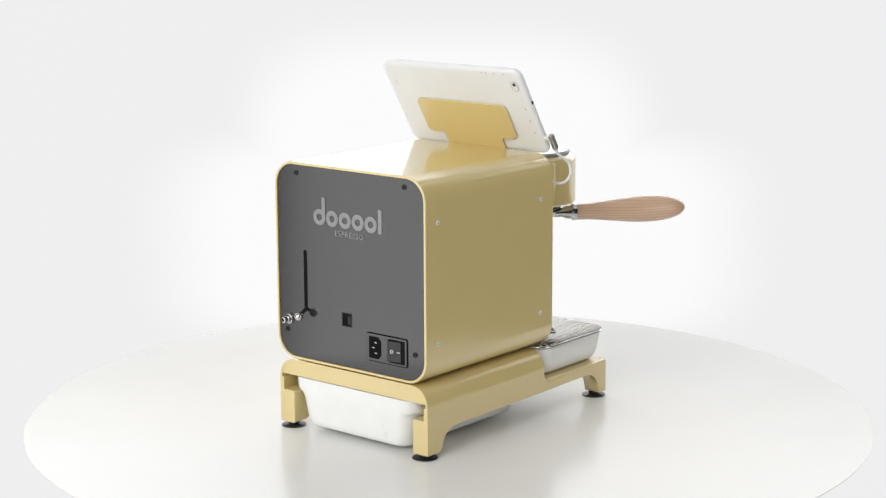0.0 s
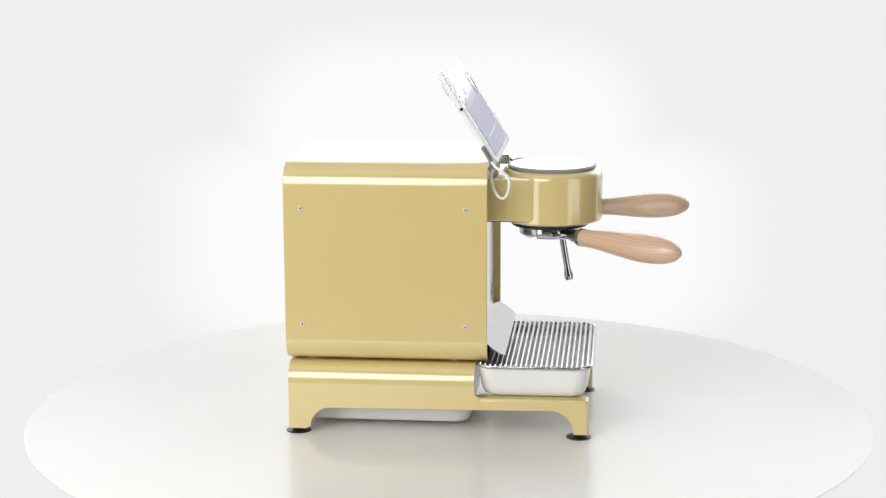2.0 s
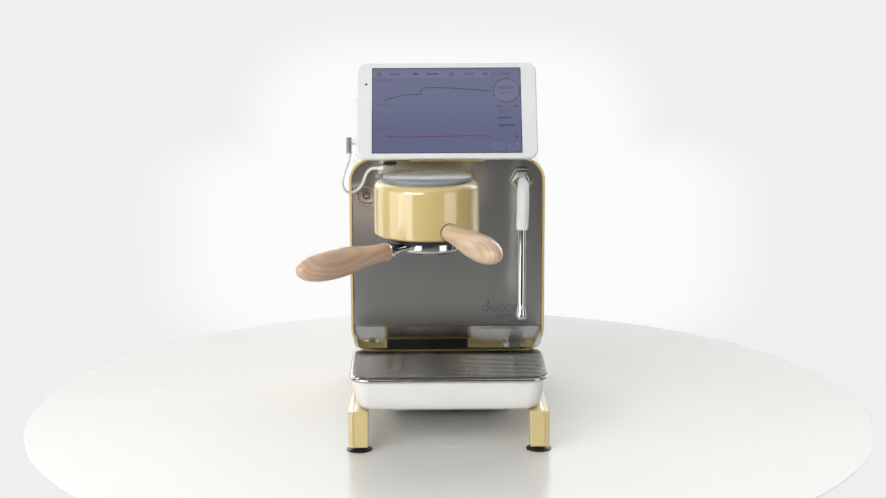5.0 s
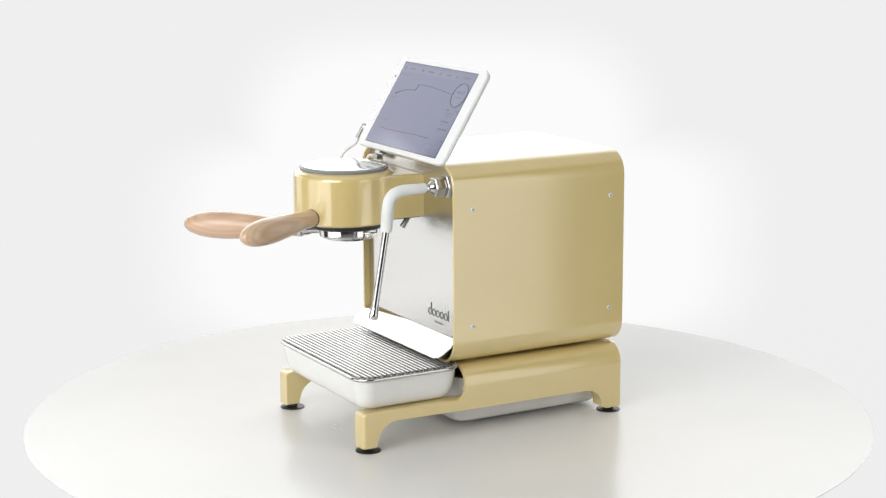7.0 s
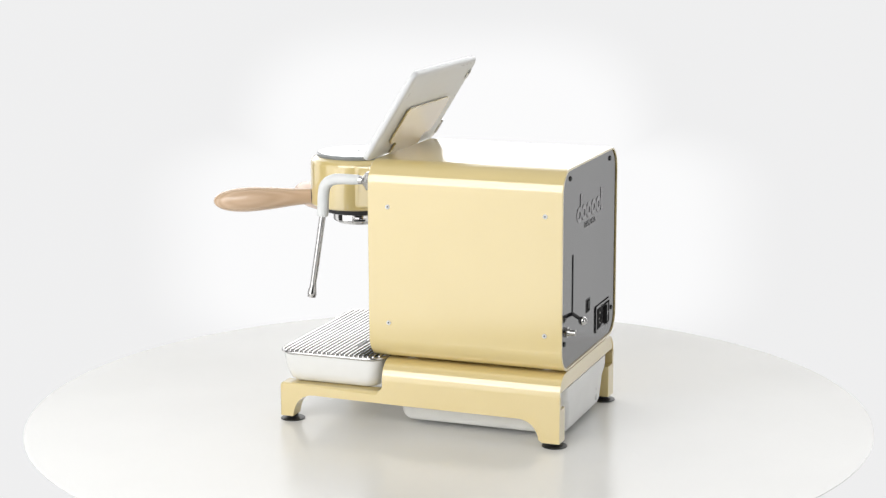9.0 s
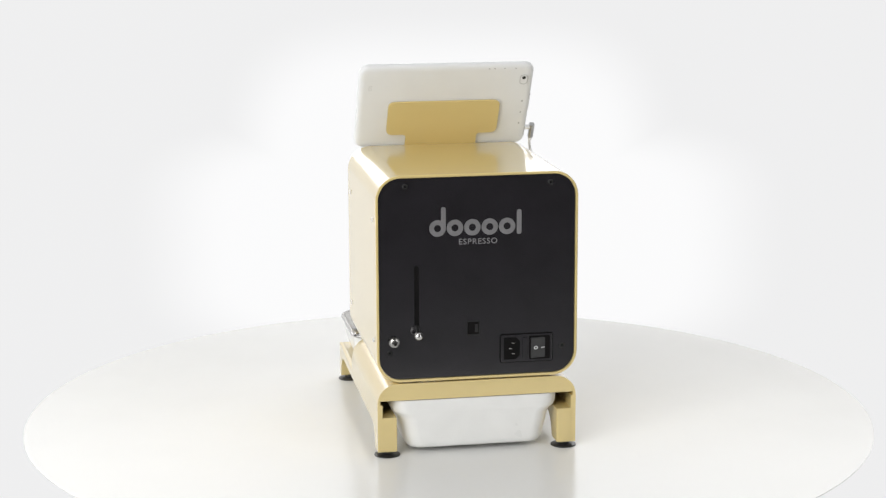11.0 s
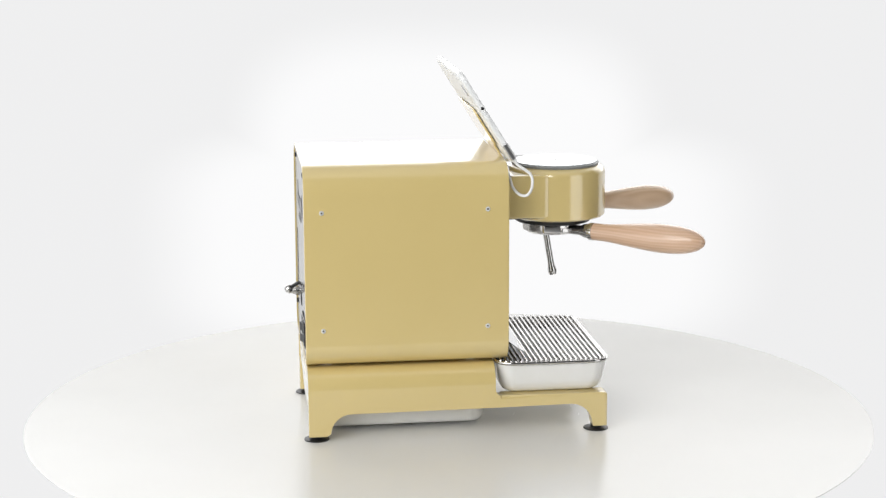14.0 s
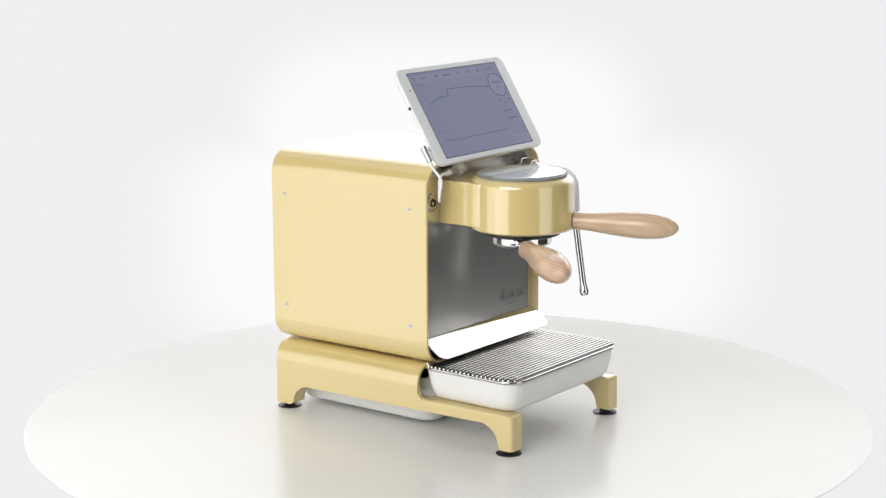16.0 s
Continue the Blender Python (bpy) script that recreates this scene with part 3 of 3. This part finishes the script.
def machine_stand():
    t = thing("machine_stand", "pale yellow powder-coated stand on four black feet", "stand")
    BK, FR = 0.1745, -0.1720

    def arc(cx, cz, r, a0, a1, n=6):
        return [(cx + r * math.cos(radians(a0 + (a1 - a0) * i / n)), cz + r * math.sin(radians(a0 + (a1 - a0) * i / n))) for i in range(n + 1)]

    rail_top, low = 0.0450, 0.0060
    outline = [(BK, low), (BK, rail_top), (-0.0480, rail_top)]
    outline += [(-0.0485, 0.0462)] + [(FR + 0.004, 0.0462)] + arc(FR + 0.004, 0.0422, 0.004, 90, 180, 4)
    outline += [(FR, low), (-0.1548, low), (-0.1541, 0.0100)] + arc(-0.1285, 0.0085, 0.0252, 178, 90, 8)[1:]
    outline += [(-0.0410, 0.0325)] + arc(0.1255, 0.0075, 0.0240, 90, 2, 8) + [(0.1500, 0.0085), (0.1540, low)]
    X0, X1 = 0.1125, 0.0905
    for side in (-1, 1):
        bm = B()
        prism(bm, outline, "x", side * (X0 - 0.0050), side * X1)
        inner = [e for e in bm.edges if all(abs(abs(v.co.x) - X1) < 1e-5 for v in e.verts)]
        bmesh.ops.bevel(bm, geom=inner, offset=0.0018, segments=2, profile=0.5, affect="EDGES")
        part("side_rail", bm, YELLOW, t)
    # bent cover: a low arch of sheet over the rear part, stepped in front
    bm = B()
    ztop, r, th = 0.0833, 0.0225, 0.0030

    def section(y, base, inset=0.0):
        w = X0 - inset
        zt = ztop - inset
        rr = r - inset
        pts = [(w, base)]
        pts += [(w - rr + rr * math.cos(radians(90 * k / 8)), zt - rr + rr * math.sin(radians(90 * k / 8))) for k in range(9)]
        pts = pts + [(-x, z) for x, z in pts[::-1]]
        return [(x, y, z) for x, z in pts]

    def band(y0, y1, base, th2):
        a0, a1 = section(y0, base), section(y1, base)
        b0, b1 = section(y0, base, th2), section(y1, base, th2)
        vs = [[bm.verts.new(p) for p in ring] for ring in (a0, a1, b1, b0)]
        n = len(a0)
        for j in range(4):
            u, v = vs[j], vs[(j + 1) % 4]
            for i in range(n - 1):
                bm.faces.new((u[i], u[i + 1], v[i + 1], v[i]))
        for i in (0, n - 1):
            bm.faces.new([q[i] for q in vs])

    flat = ztop - r
    band(-0.0405, BK, flat - 0.0012, th)
    # flat side sheets with the legs, the arches and the step in front
    skin = [(BK, low), (BK, flat - 0.0012), (-0.0405, flat - 0.0012), (-0.0405, 0.0547)]
    skin += [(-0.0485 + 0.0080 * math.cos(radians(a)), 0.0544 + 0.0080 * math.sin(radians(a))) for a in (-10, -25, -40, -55, -70, -82)]
    skin += outline[3:]
    bmesh.ops.recalc_face_normals(bm, faces=bm.faces[:])
    cover = part("cover", bm, YELLOW, t)
    for side in (-1, 1):
        bm = B()
        prism(bm, skin, "x", side * X0, side * (X0 - 0.0056))
        outer = [e for e in bm.edges if all(abs(abs(v.co.x) - X0) < 1e-5 for v in e.verts) and min(v.co.z for v in e.verts) < flat - 0.004
                 and max(v.co.y for v in e.verts) < BK - 1e-4]
        front = [e for e in outer if max(v.co.y for v in e.verts) < FR + 0.0045 or (min(v.co.z for v in e.verts) > 0.0455 and max(v.co.y for v in e.verts) < -0.047)]
        front = [e for e in front if min(v.co.z for v in e.verts) < 0.0475 and max(v.co.z for v in e.verts) > low + 0.001]
        bmesh.ops.bevel(bm, geom=front, offset=0.0042, segments=4, profile=0.5, affect="EDGES")
        part("side_sheet", bm, YELLOW, cover)
    # turned-down lip at the back
    bm = B()
    w, zt, zb = X0 - th * 0.9, ztop - th * 0.9, 0.0640
    rr = r - th * 0.9
    a0 = math.asin((zb - zt + rr) / rr)
    angles = [a0 + (math.pi / 2 - a0) * k / 8 for k in range(9)]
    pts = [(w - rr + rr * math.cos(a), zt - rr + rr * math.sin(a)) for a in angles]
    prism(bm, pts + [(-x, z) for x, z in pts[::-1]], "y", BK - 0.012, BK - 0.0006, 0.0004)
    part("rear_lip", bm, YELLOW, cover)
    for x in (-0.1008, 0.1008):
        for y in (0.1652, -0.1603):
            bm = B()
            lathe(bm, [(0.0, 0.0138), (0.0004, 0.0145), (0.0012, 0.0143), (0.0018, 0.0120), (0.0022, 0.0072), (0.0026, 0.0064), (0.0064, 0.0064)], up(x, y, 0.0), 32)
            part("foot", bm, BLACK, t, "black adjustable foot")
    return t


def tray_rings(levels, cx, cy, n=7):
    return [[(cx + p[0], cy + p[1], z) for p in rounded_rect(w, d, r, n)] for z, w, d, r in levels]


def drip_tray():
    t = thing("drip_tray", "white rounded drip tray resting on the yellow stand", "drip tray")
    cy = -0.1085
    w, d = 0.2165, 0.1290
    lv = [(z, w - 2 * q, d - 2 * q, r) for z, q, r in
          ((0.0464, 0.0165, 0.012), (0.0465, 0.0135, 0.013), (0.0472, 0.0105, 0.0145), (0.0492, 0.0076, 0.0155), (0.0530, 0.0052, 0.0165), (0.0600, 0.0030, 0.017), (0.0720, 0.0010, 0.0175),
           (0.0790, 0.0001, 0.018), (0.0805, 0.0, 0.018), (0.0812, 0.0010, 0.018), (0.0812, 0.0028, 0.017), (0.0790, 0.0040, 0.016), (0.0620, 0.0085, 0.014), (0.0505, 0.016, 0.010))]
    bm = B()
    loft(bm, tray_rings(lv, 0, cy))
    part("bowl", bm, WHITE, t, angle=60)
    bm = B()
    pan = ((0.0715, 0.0058, 0.013), (0.0760, 0.0046, 0.0135), (0.0760, 0.0066, 0.0125), (0.0742, 0.0076, 0.012))
    loft(bm, tray_rings([(z, w - 2 * q, d - 2 * q, r) for z, q, r in pan], 0, cy))
    part("inner_pan", bm, PAN, t, "dull grey steel inner pan")
    return t


def drip_grate():
    t = thing("drip_grate", "polished steel wire grate lying on the drip tray", "drip grate")
    cy = -0.1085
    w, d = 0.2190, 0.1315
    bm = B()
    ring = [(p[0], p[1] + cy, 0.0832) for p in rounded_rect(w, d, 0.020, 8)]
    ring = ring + [ring[0]]
    path = [Vector(p) for p in ring]
    seg, rad = 10, 0.0021
    loops = []
    for i in range(len(path) - 1):
        dd = (path[(i + 1) % (len(path) - 1)] - path[i - 1 if i else -2]).normalized()
        s = Vector((dd.y, -dd.x, 0))
        loops.append([path[i] + rad * (math.cos(2 * math.pi * k / seg) * s + math.sin(2 * math.pi * k / seg) * Vector((0, 0, 1))) for k in range(seg)])
    loft(bm, loops + [loops[0]], (False, False))
    bmesh.ops.remove_doubles(bm, verts=bm.verts[:], dist=1e-6)
    part("frame", bm, GRATE, t)
    n = 22
    for i in range(n):
        y = cy - d / 2 + 0.0048 + (d - 0.0096) * i / (n - 1)
        edge = min(y - (cy - d / 2), cy + d / 2 - y)
        q = 0.020 - min(edge, 0.020)
        half = w / 2 - (0.020 - math.sqrt(max(0, 0.020 ** 2 - q * q))) + 0.0004
        bm = B()
        rr = 0.00165
        tube(bm, [(-half, 0, -0.0010), (-half + 0.0006, 0, 0.0002), (-half + 0.003, 0, 0.0008), (half - 0.003, 0, 0.0008), (half - 0.0006, 0, 0.0002), (half, 0, -0.0010)],
             [rr * 0.7, rr, rr, rr, rr, rr * 0.7], 10)
        part("bar", bm, GRATE, t, m=pose(0, y, 0.0852))
    return t


def water_tank():
    t = thing("water_tank", "white water tank hanging in the stand beneath the machine", "water tank")
    cy, cx = 0.0690, 0.0012
    lv = [(0.0058, 0.134, 0.184, 0.012), (0.0059, 0.142, 0.190, 0.014), (0.0066, 0.1490, 0.196, 0.016), (0.0088, 0.1540, 0.2000, 0.017), (0.0140, 0.1585, 0.2035, 0.018), (0.0300, 0.1660, 0.206, 0.019), (0.0400, 0.1710, 0.207, 0.020),
          (0.0440, 0.1755, 0.208, 0.020), (0.0462, 0.1810, 0.2085, 0.020), (0.0482, 0.1850, 0.209, 0.020), (0.0520, 0.1885, 0.2095, 0.020), (0.0630, 0.1900, 0.210, 0.020), (0.0636, 0.187, 0.207, 0.019),
          (0.0620, 0.182, 0.202, 0.018), (0.0480, 0.160, 0.190, 0.016), (0.0160, 0.120, 0.180, 0.012)]
    bm = B()
    loft(bm, tray_rings(lv[:10] + lv[14:], cx, cy))
    part("basin", bm, TANK, t, angle=60)
    bm = B()
    loft(bm, tray_rings(lv[9:14] + [(0.0485, 0.1846, 0.2086, 0.0198)], cx, cy), (False, False))
    part("rim", bm, TANK, t, angle=60)
    return t


def portafilter():
    t = thing("portafilter", "chrome portafilter with a turned wooden handle in the group head", "portafilter")
    cx, cy = GX + 0.003, GY + 0.003
    bm = B()
    lathe(bm, [(-0.0200, 0.012), (-0.0198, 0.0260), (-0.0185, 0.0300), (-0.0165, 0.0318), (-0.0160, 0.0338), (-0.0140, 0.0344), (-0.0067, 0.0344), (-0.0064, 0.0330)], up(cx, cy, 0.2396), 72)
    part("basket_holder", bm, CHROME, t)
    a = Vector((-0.0690, -0.1620, 0.2272))
    b = Vector((-0.1585, -0.2700, 0.2285))
    u = (b - a).normalized()
    c0 = a - u * 0.031
    ln = (a - c0).length
    bm = B()
    lathe(bm, [(0, 0.0055), (ln - 0.017, 0.0058), (ln - 0.013, 0.0078), (ln - 0.006, 0.0088), (ln - 0.0055, 0.0094), (ln - 0.0045, 0.0094)], along(c0, a), 32)
    part("stem", bm, CHROME, t, "chrome stem")
    bm = B()
    lathe(bm, [(ln - 0.0050, 0.0098), (ln - 0.0045, 0.0103), (ln + 0.0002, 0.0104), (ln + 0.0006, 0.0098)], along(c0, a), 36)
    part("ferrule", bm, CHROME, t, "chrome ferrule")
    part("handle", handle_mesh((b - a).length, 0.0100, 0.0166), WOOD, t, "turned rosy ash wood handle", m=along(a, b))
    # two lugs of the holder
    for ang in (20, 200):
        d = Vector((math.cos(radians(ang)), math.sin(radians(ang)), 0))
        bm = B()
        prism(bm, rounded_rect(0.006, 0.016, 0.001, 2), "z", 0.2255, 0.2290, 0.0005)
        part("lug", bm, CHROME, t, m=Matrix.Translation(Vector((cx, cy, 0)) + d * 0.0360) @ pose(0, 0, 0, 0, 0, ang))
    return t


def tablet():
    t = thing("tablet", "white tablet with a lit graph screen leaning on its holder", "tablet")
    m, h = tablet_frame()
    r = 0.0115
    bm = B()
    rings = []
    for y, inset in ((0.0, 0.0018), (0.0004, 0.0006), (0.0016, 0.0), (0.0042, 0.0), (0.0062, 0.0012), (0.0073, 0.0034), (TAB_T, 0.0075)):
        rings.append([(p[0], y, p[1]) for p in rounded_rect(TAB_W - 2 * inset, h - 2 * inset, r - min(inset, 0.004), 8)])
    loft(bm, rings)
    case = part("case", bm, TABLET, t, "white plastic case", angle=50, m=m)
    sw, sh = 0.1710, 0.1066
    ox, oz = -0.0002, -0.0001
    bm = B()
    prism(bm, shifted(rounded_rect(sw + 0.0016, sh + 0.0016, 0.0006, 2), ox, oz), "y", -0.00010, 0.0008)
    part("screen_border", bm, GLASS, case)
    bm = B()
    prism(bm, shifted(rounded_rect(sw, sh, 0.0003, 2), ox, oz), "y", -0.00025, 0.0006)
    scr = part("screen", bm, SCREEN, case, "bluish lit screen")

    def at(u, v):
        return ox + (u - 0.5) * sw, oz + (0.5 - v) * sh

    def bar(name, u0, v0, u1, v1, material, y=-0.00029, r2=0.0004):
        (x0, z0), (x1, z1) = at(u0, v0), at(u1, v1)
        bm = B()
        prism(bm, shifted(rounded_rect(abs(x1 - x0), abs(z1 - z0), min(r2, abs(z1 - z0) * 0.49), 2), (x0 + x1) / 2, (z0 + z1) / 2), "y", y, -0.0002)
        return part(name, bm, material, scr)

    def line(name, pts, r2, material):
        bm = B()
        tube(bm, [(at(u, v)[0], -0.00028, at(u, v)[1]) for u, v in pts], r2, 12)
        return part(name, bm, material, scr)

    bar("tab_strip", 0.0, 0.03, 0.80, 0.11, SCREEN_LIGHT, -0.00027)
    for u in (0.115, 0.62):
        bar("caption", u, 0.055, u + 0.065, 0.082, SCREEN_FAINT)
    bar("caption", 0.365, 0.060, 0.445, 0.076, SCREEN_INK)
    bar("caption", 0.86, 0.055, 0.93, 0.08, SCREEN_FAINT)
    bar("cup_icon", 0.275, 0.052, 0.305, 0.080, SCREEN_INK)
    for u in (0.03, 0.52, 0.75):
        bar("icon", u, 0.05, u + 0.03, 0.09, SCREEN_FAINT)
    def lowered(pts, a, b):
        return [(u, v + a + b * u) for u, v in pts]

    line("pressure_curve", lowered([(0.075, 0.340), (0.11, 0.315), (0.15, 0.290), (0.20, 0.268), (0.25, 0.255), (0.30, 0.250), (0.322, 0.248), (0.328, 0.20), (0.336, 0.172), (0.40, 0.166), (0.50, 0.163), (0.60, 0.168), (0.70, 0.176), (0.80, 0.188)], 0.045, 0.055), 0.00040, SCREEN_GREEN)
    line("temperature_curve", lowered([(0.080, 0.775), (0.12, 0.787), (0.22, 0.787), (0.35, 0.775), (0.50, 0.760), (0.63, 0.750), (0.79, 0.745)], 0.018, 0.06), 0.00040, SCREEN_RED)
    for v, w in ((0.14, 0.10), (0.43, 0.09), (0.705, 0.13)):
        bar("caption", 0.03, v, 0.03 + w, v + 0.012, SCREEN_FAINT)
    # round button with its word
    cx, cz = at(0.905, 0.270)
    bm = B()
    prism(bm, shifted(rounded_rect(0.0290, 0.0290, 0.01449, 12), cx, cz), "y", -0.00027, -0.0002)
    part("round_button", bm, SCREEN_LIGHT, scr)
    bm = B()
    tube(bm, [(cx + 0.0150 * math.cos(a), -0.00028, cz + 0.0150 * math.sin(a)) for a in [2 * math.pi * i / 48 for i in range(49)]], 0.0004, 12)
    part("button_ring", bm, SCREEN_GREEN, scr)
    letters("lettering", "WAIT", 0.0062, SCREEN_INK, scr, pose(cx, -0.00030, cz + 0.0030, 90, 0, 0), 0.00002)
    bar("caption", 0.868, 0.292, 0.94, 0.303, SCREEN_FAINT)
    for v, a, b2, dark in ((0.405, 0.84, 0.875, 1), (0.405, 0.955, 1.0, 1), (0.44, 0.85, 0.955, 0), (0.465, 0.85, 0.92, 0), (0.49, 0.85, 0.91, 0), (0.54, 0.845, 0.935, 1), (0.575, 0.85, 0.90, 0), (0.63, 0.845, 0.96, 1), (0.66, 0.85, 0.90, 0)):
        v += 0.045
        bar("caption", a, v, min(b2, 0.985), v + (0.014 if dark else 0.010), SCREEN_INK if dark else SCREEN_FAINT)
    bar("red_mark", 0.962, 0.805, 0.978, 0.825, SCREEN_RED)
    for u in (0.80, 0.905):
        bar("soft_key", u, 0.885, u + 0.085, 0.985, SCREEN_LIGHT, -0.00027, 0.0012)
        bx, bz = at(u + 0.0425, 0.935)
        bm = B()
        tube(bm, [(bx + 0.0021 * math.cos(a), 0.00008, bz + 0.0021 * math.sin(a)) for a in [2 * math.pi * i / 20 for i in range(21)]], 0.0004, 12)
        part("icon_ring", bm, SCREEN_INK, scr)
    # front camera on the short edge's border, lens on the back, buttons and sockets on the edges
    bm = B()
    lathe(bm, [(0, 0.0014), (0.0003, 0.0014)], Matrix.Translation((-0.0932, 0.0002, 0.0330)) @ pose(0, 0, 0, 0, 0, -90), 20)
    part("front_camera", bm, BLACK, case)
    bm = B()
    prism(bm, rounded_rect(0.0090, 0.0135, 0.0040, 6), "y", TAB_T - 0.0012, TAB_T + 0.0008, 0.0003)
    hump = part("camera_hump", bm, TABLET, case, m=pose(-0.0925, 0, 0.0390))
    bm = B()
    ring = [Vector((p[0], TAB_T + 0.0008, p[1])) for p in rounded_rect(0.0090, 0.0135, 0.0040, 6)]
    tube(bm, ring + [ring[0]], 0.00035, 6)
    part("trim_ring", bm, ALU, hump)
    bm = B()
    lathe(bm, [(0, 0.0022), (0.0006, 0.0022), (0.0006, 0.0012)], Matrix.Translation((0, TAB_T + 0.0004, 0.0026)) @ pose(0, 0, 0, 0, 0, 90), 20)
    part("lens", bm, BLACK, hump)
    for x in (-0.0816, -0.0680, -0.0560, -0.0496):
        bm = B()
        prism(bm, rounded_rect(0.0022, 0.0009, 0.0003, 2), "y", TAB_T - 0.0014, TAB_T + 0.00005)
        part("edge_mark", bm, ALU, case, m=pose(x, 0, h / 2 - 0.0055))
    for z in (0.0060, -0.0110, -0.0280):
        bm = B()
        prism(bm, rounded_rect(0.0018, 0.0024, 0.0004, 2), "y", TAB_T - 0.0020, TAB_T + 0.0001)
        part("edge_mark", bm, ALU, case, m=pose(-0.0945, 0, z))
    for i in range(3):
        for k in range(4):
            bm = B()
            lathe(bm, [(0, 0.0004), (0.0004, 0.0004)], Matrix.Translation((0.0885 + 0.0016 * i, TAB_T - 0.0003, 0.0330 - 0.0020 * k)) @ pose(0, 0, 0, 0, 0, 90), 8)
            part("speaker_hole", bm, ALU, case)
    bm = B()
    lathe(bm, [(0, 0.0019), (0.0004, 0.0019), (0.0004, 0.0013), (0.0002, 0.0012)], Matrix.Translation((-TAB_W / 2 + 0.0001, 0.0030, 0.0130)) @ pose(0, 0, 0, 0, 0, 180), 20)
    part("audio_jack", bm, BLACK, case)
    bm = B()
    prism(bm, [(-0.0012, -0.0090), (0.0012, -0.0090), (0.0012, 0.0090), (-0.0012, 0.0090)], "x", -TAB_W / 2 - 0.0005, -TAB_W / 2 + 0.001, 0.0002)
    part("volume_key", bm, TABLET, case, m=pose(0, 0.0032, 0.0000))
    return t


def charging_cable():
    t = thing("charging_cable", "white charging cable looping from the tablet to the machine", "cable")
    m, h = tablet_frame()
    p0 = m @ Vector((-TAB_W / 2, 0.0035, -0.0380))
    px = m.to_3x3() @ Vector((-1, 0, 0))
    dn = m.to_3x3() @ Vector((0, 0, -1))
    elbow = p0 + px * 0.0085
    bm = B()
    tube(bm, [p0 - px * 0.001, p0 + px * 0.0065], 0.0030, 12)
    part("plug_tip", bm, CABLE, t)
    bm = B()
    prism(bm, rounded_rect(0.0062, 0.0070, 0.0020, 4), "x", -0.0045, 0.0150, 0.0006)
    part("angled_plug", bm, ALU, t, "grey metal angled plug", m=along(elbow, elbow + dn))
    start = elbow + dn * 0.0145
    end = Vector((-0.0735, -0.0580, 0.3044))
    bm = B()
    path = smooth_path([start, start + dn * 0.008, (-0.1165, -0.0790, 0.3035), (-0.1195, -0.0800, 0.2900), (-0.1145, -0.0752, 0.2800), (-0.1050, -0.0680, 0.2795), (-0.0970, -0.0618, 0.2870),
                        (-0.0925, -0.0588, 0.2980), (-0.0860, -0.0578, 0.3035), end], 8)
    tube(bm, path, 0.0016, 12)
    part("cord", bm, CABLE, t)
    bm = B()
    tube(bm, [start - dn * 0.001, start + dn * 0.004, start + dn * 0.007], [0.0026, 0.0023, 0.0017], 12)
    part("strain_relief", bm, CABLE, t)
    bm = B()
    tube(bm, [end + Vector((-0.006, 0, -0.0012)), end, end + Vector((0.003, 0, 0.0002))], [0.0022, 0.0030, 0.0032], 12)
    part("strain_relief", bm, CABLE, t)
    bm = B()
    prism(bm, rounded_rect(0.0075, 0.0060, 0.0018, 4), "x", 0.0, 0.0135, 0.0005)
    part("straight_plug", bm, ALU, t, "grey metal plug", m=Matrix.Translation(end))
    bm = B()
    prism(bm, rounded_rect(0.0150, 0.0024, 0.0006, 2), "y", PLATE_Y - 0.0030, PLATE_Y - 0.0002, 0.0003)
    part("socket_block", bm, BLACK, t, m=pose(-0.0655, 0, 0.3088))
    return t


studio()
TABLE = turntable()
RIDERS = [espresso_machine(), machine_stand(), drip_tray(), drip_grate(), water_tank(), portafilter(), tablet(), charging_cable()]


def motions():
    """The turntable turns, and all that stands on it turns with it."""
    walk(TABLE, [(t, pose(0, 0, 0, 0, 0, a)) for t, a in TURN])
    for ob in RIDERS:
        walk(ob, [(t, pose(0, 0, 0, 0, 0, a) @ SHIFT) for t, a in TURN])


motions()
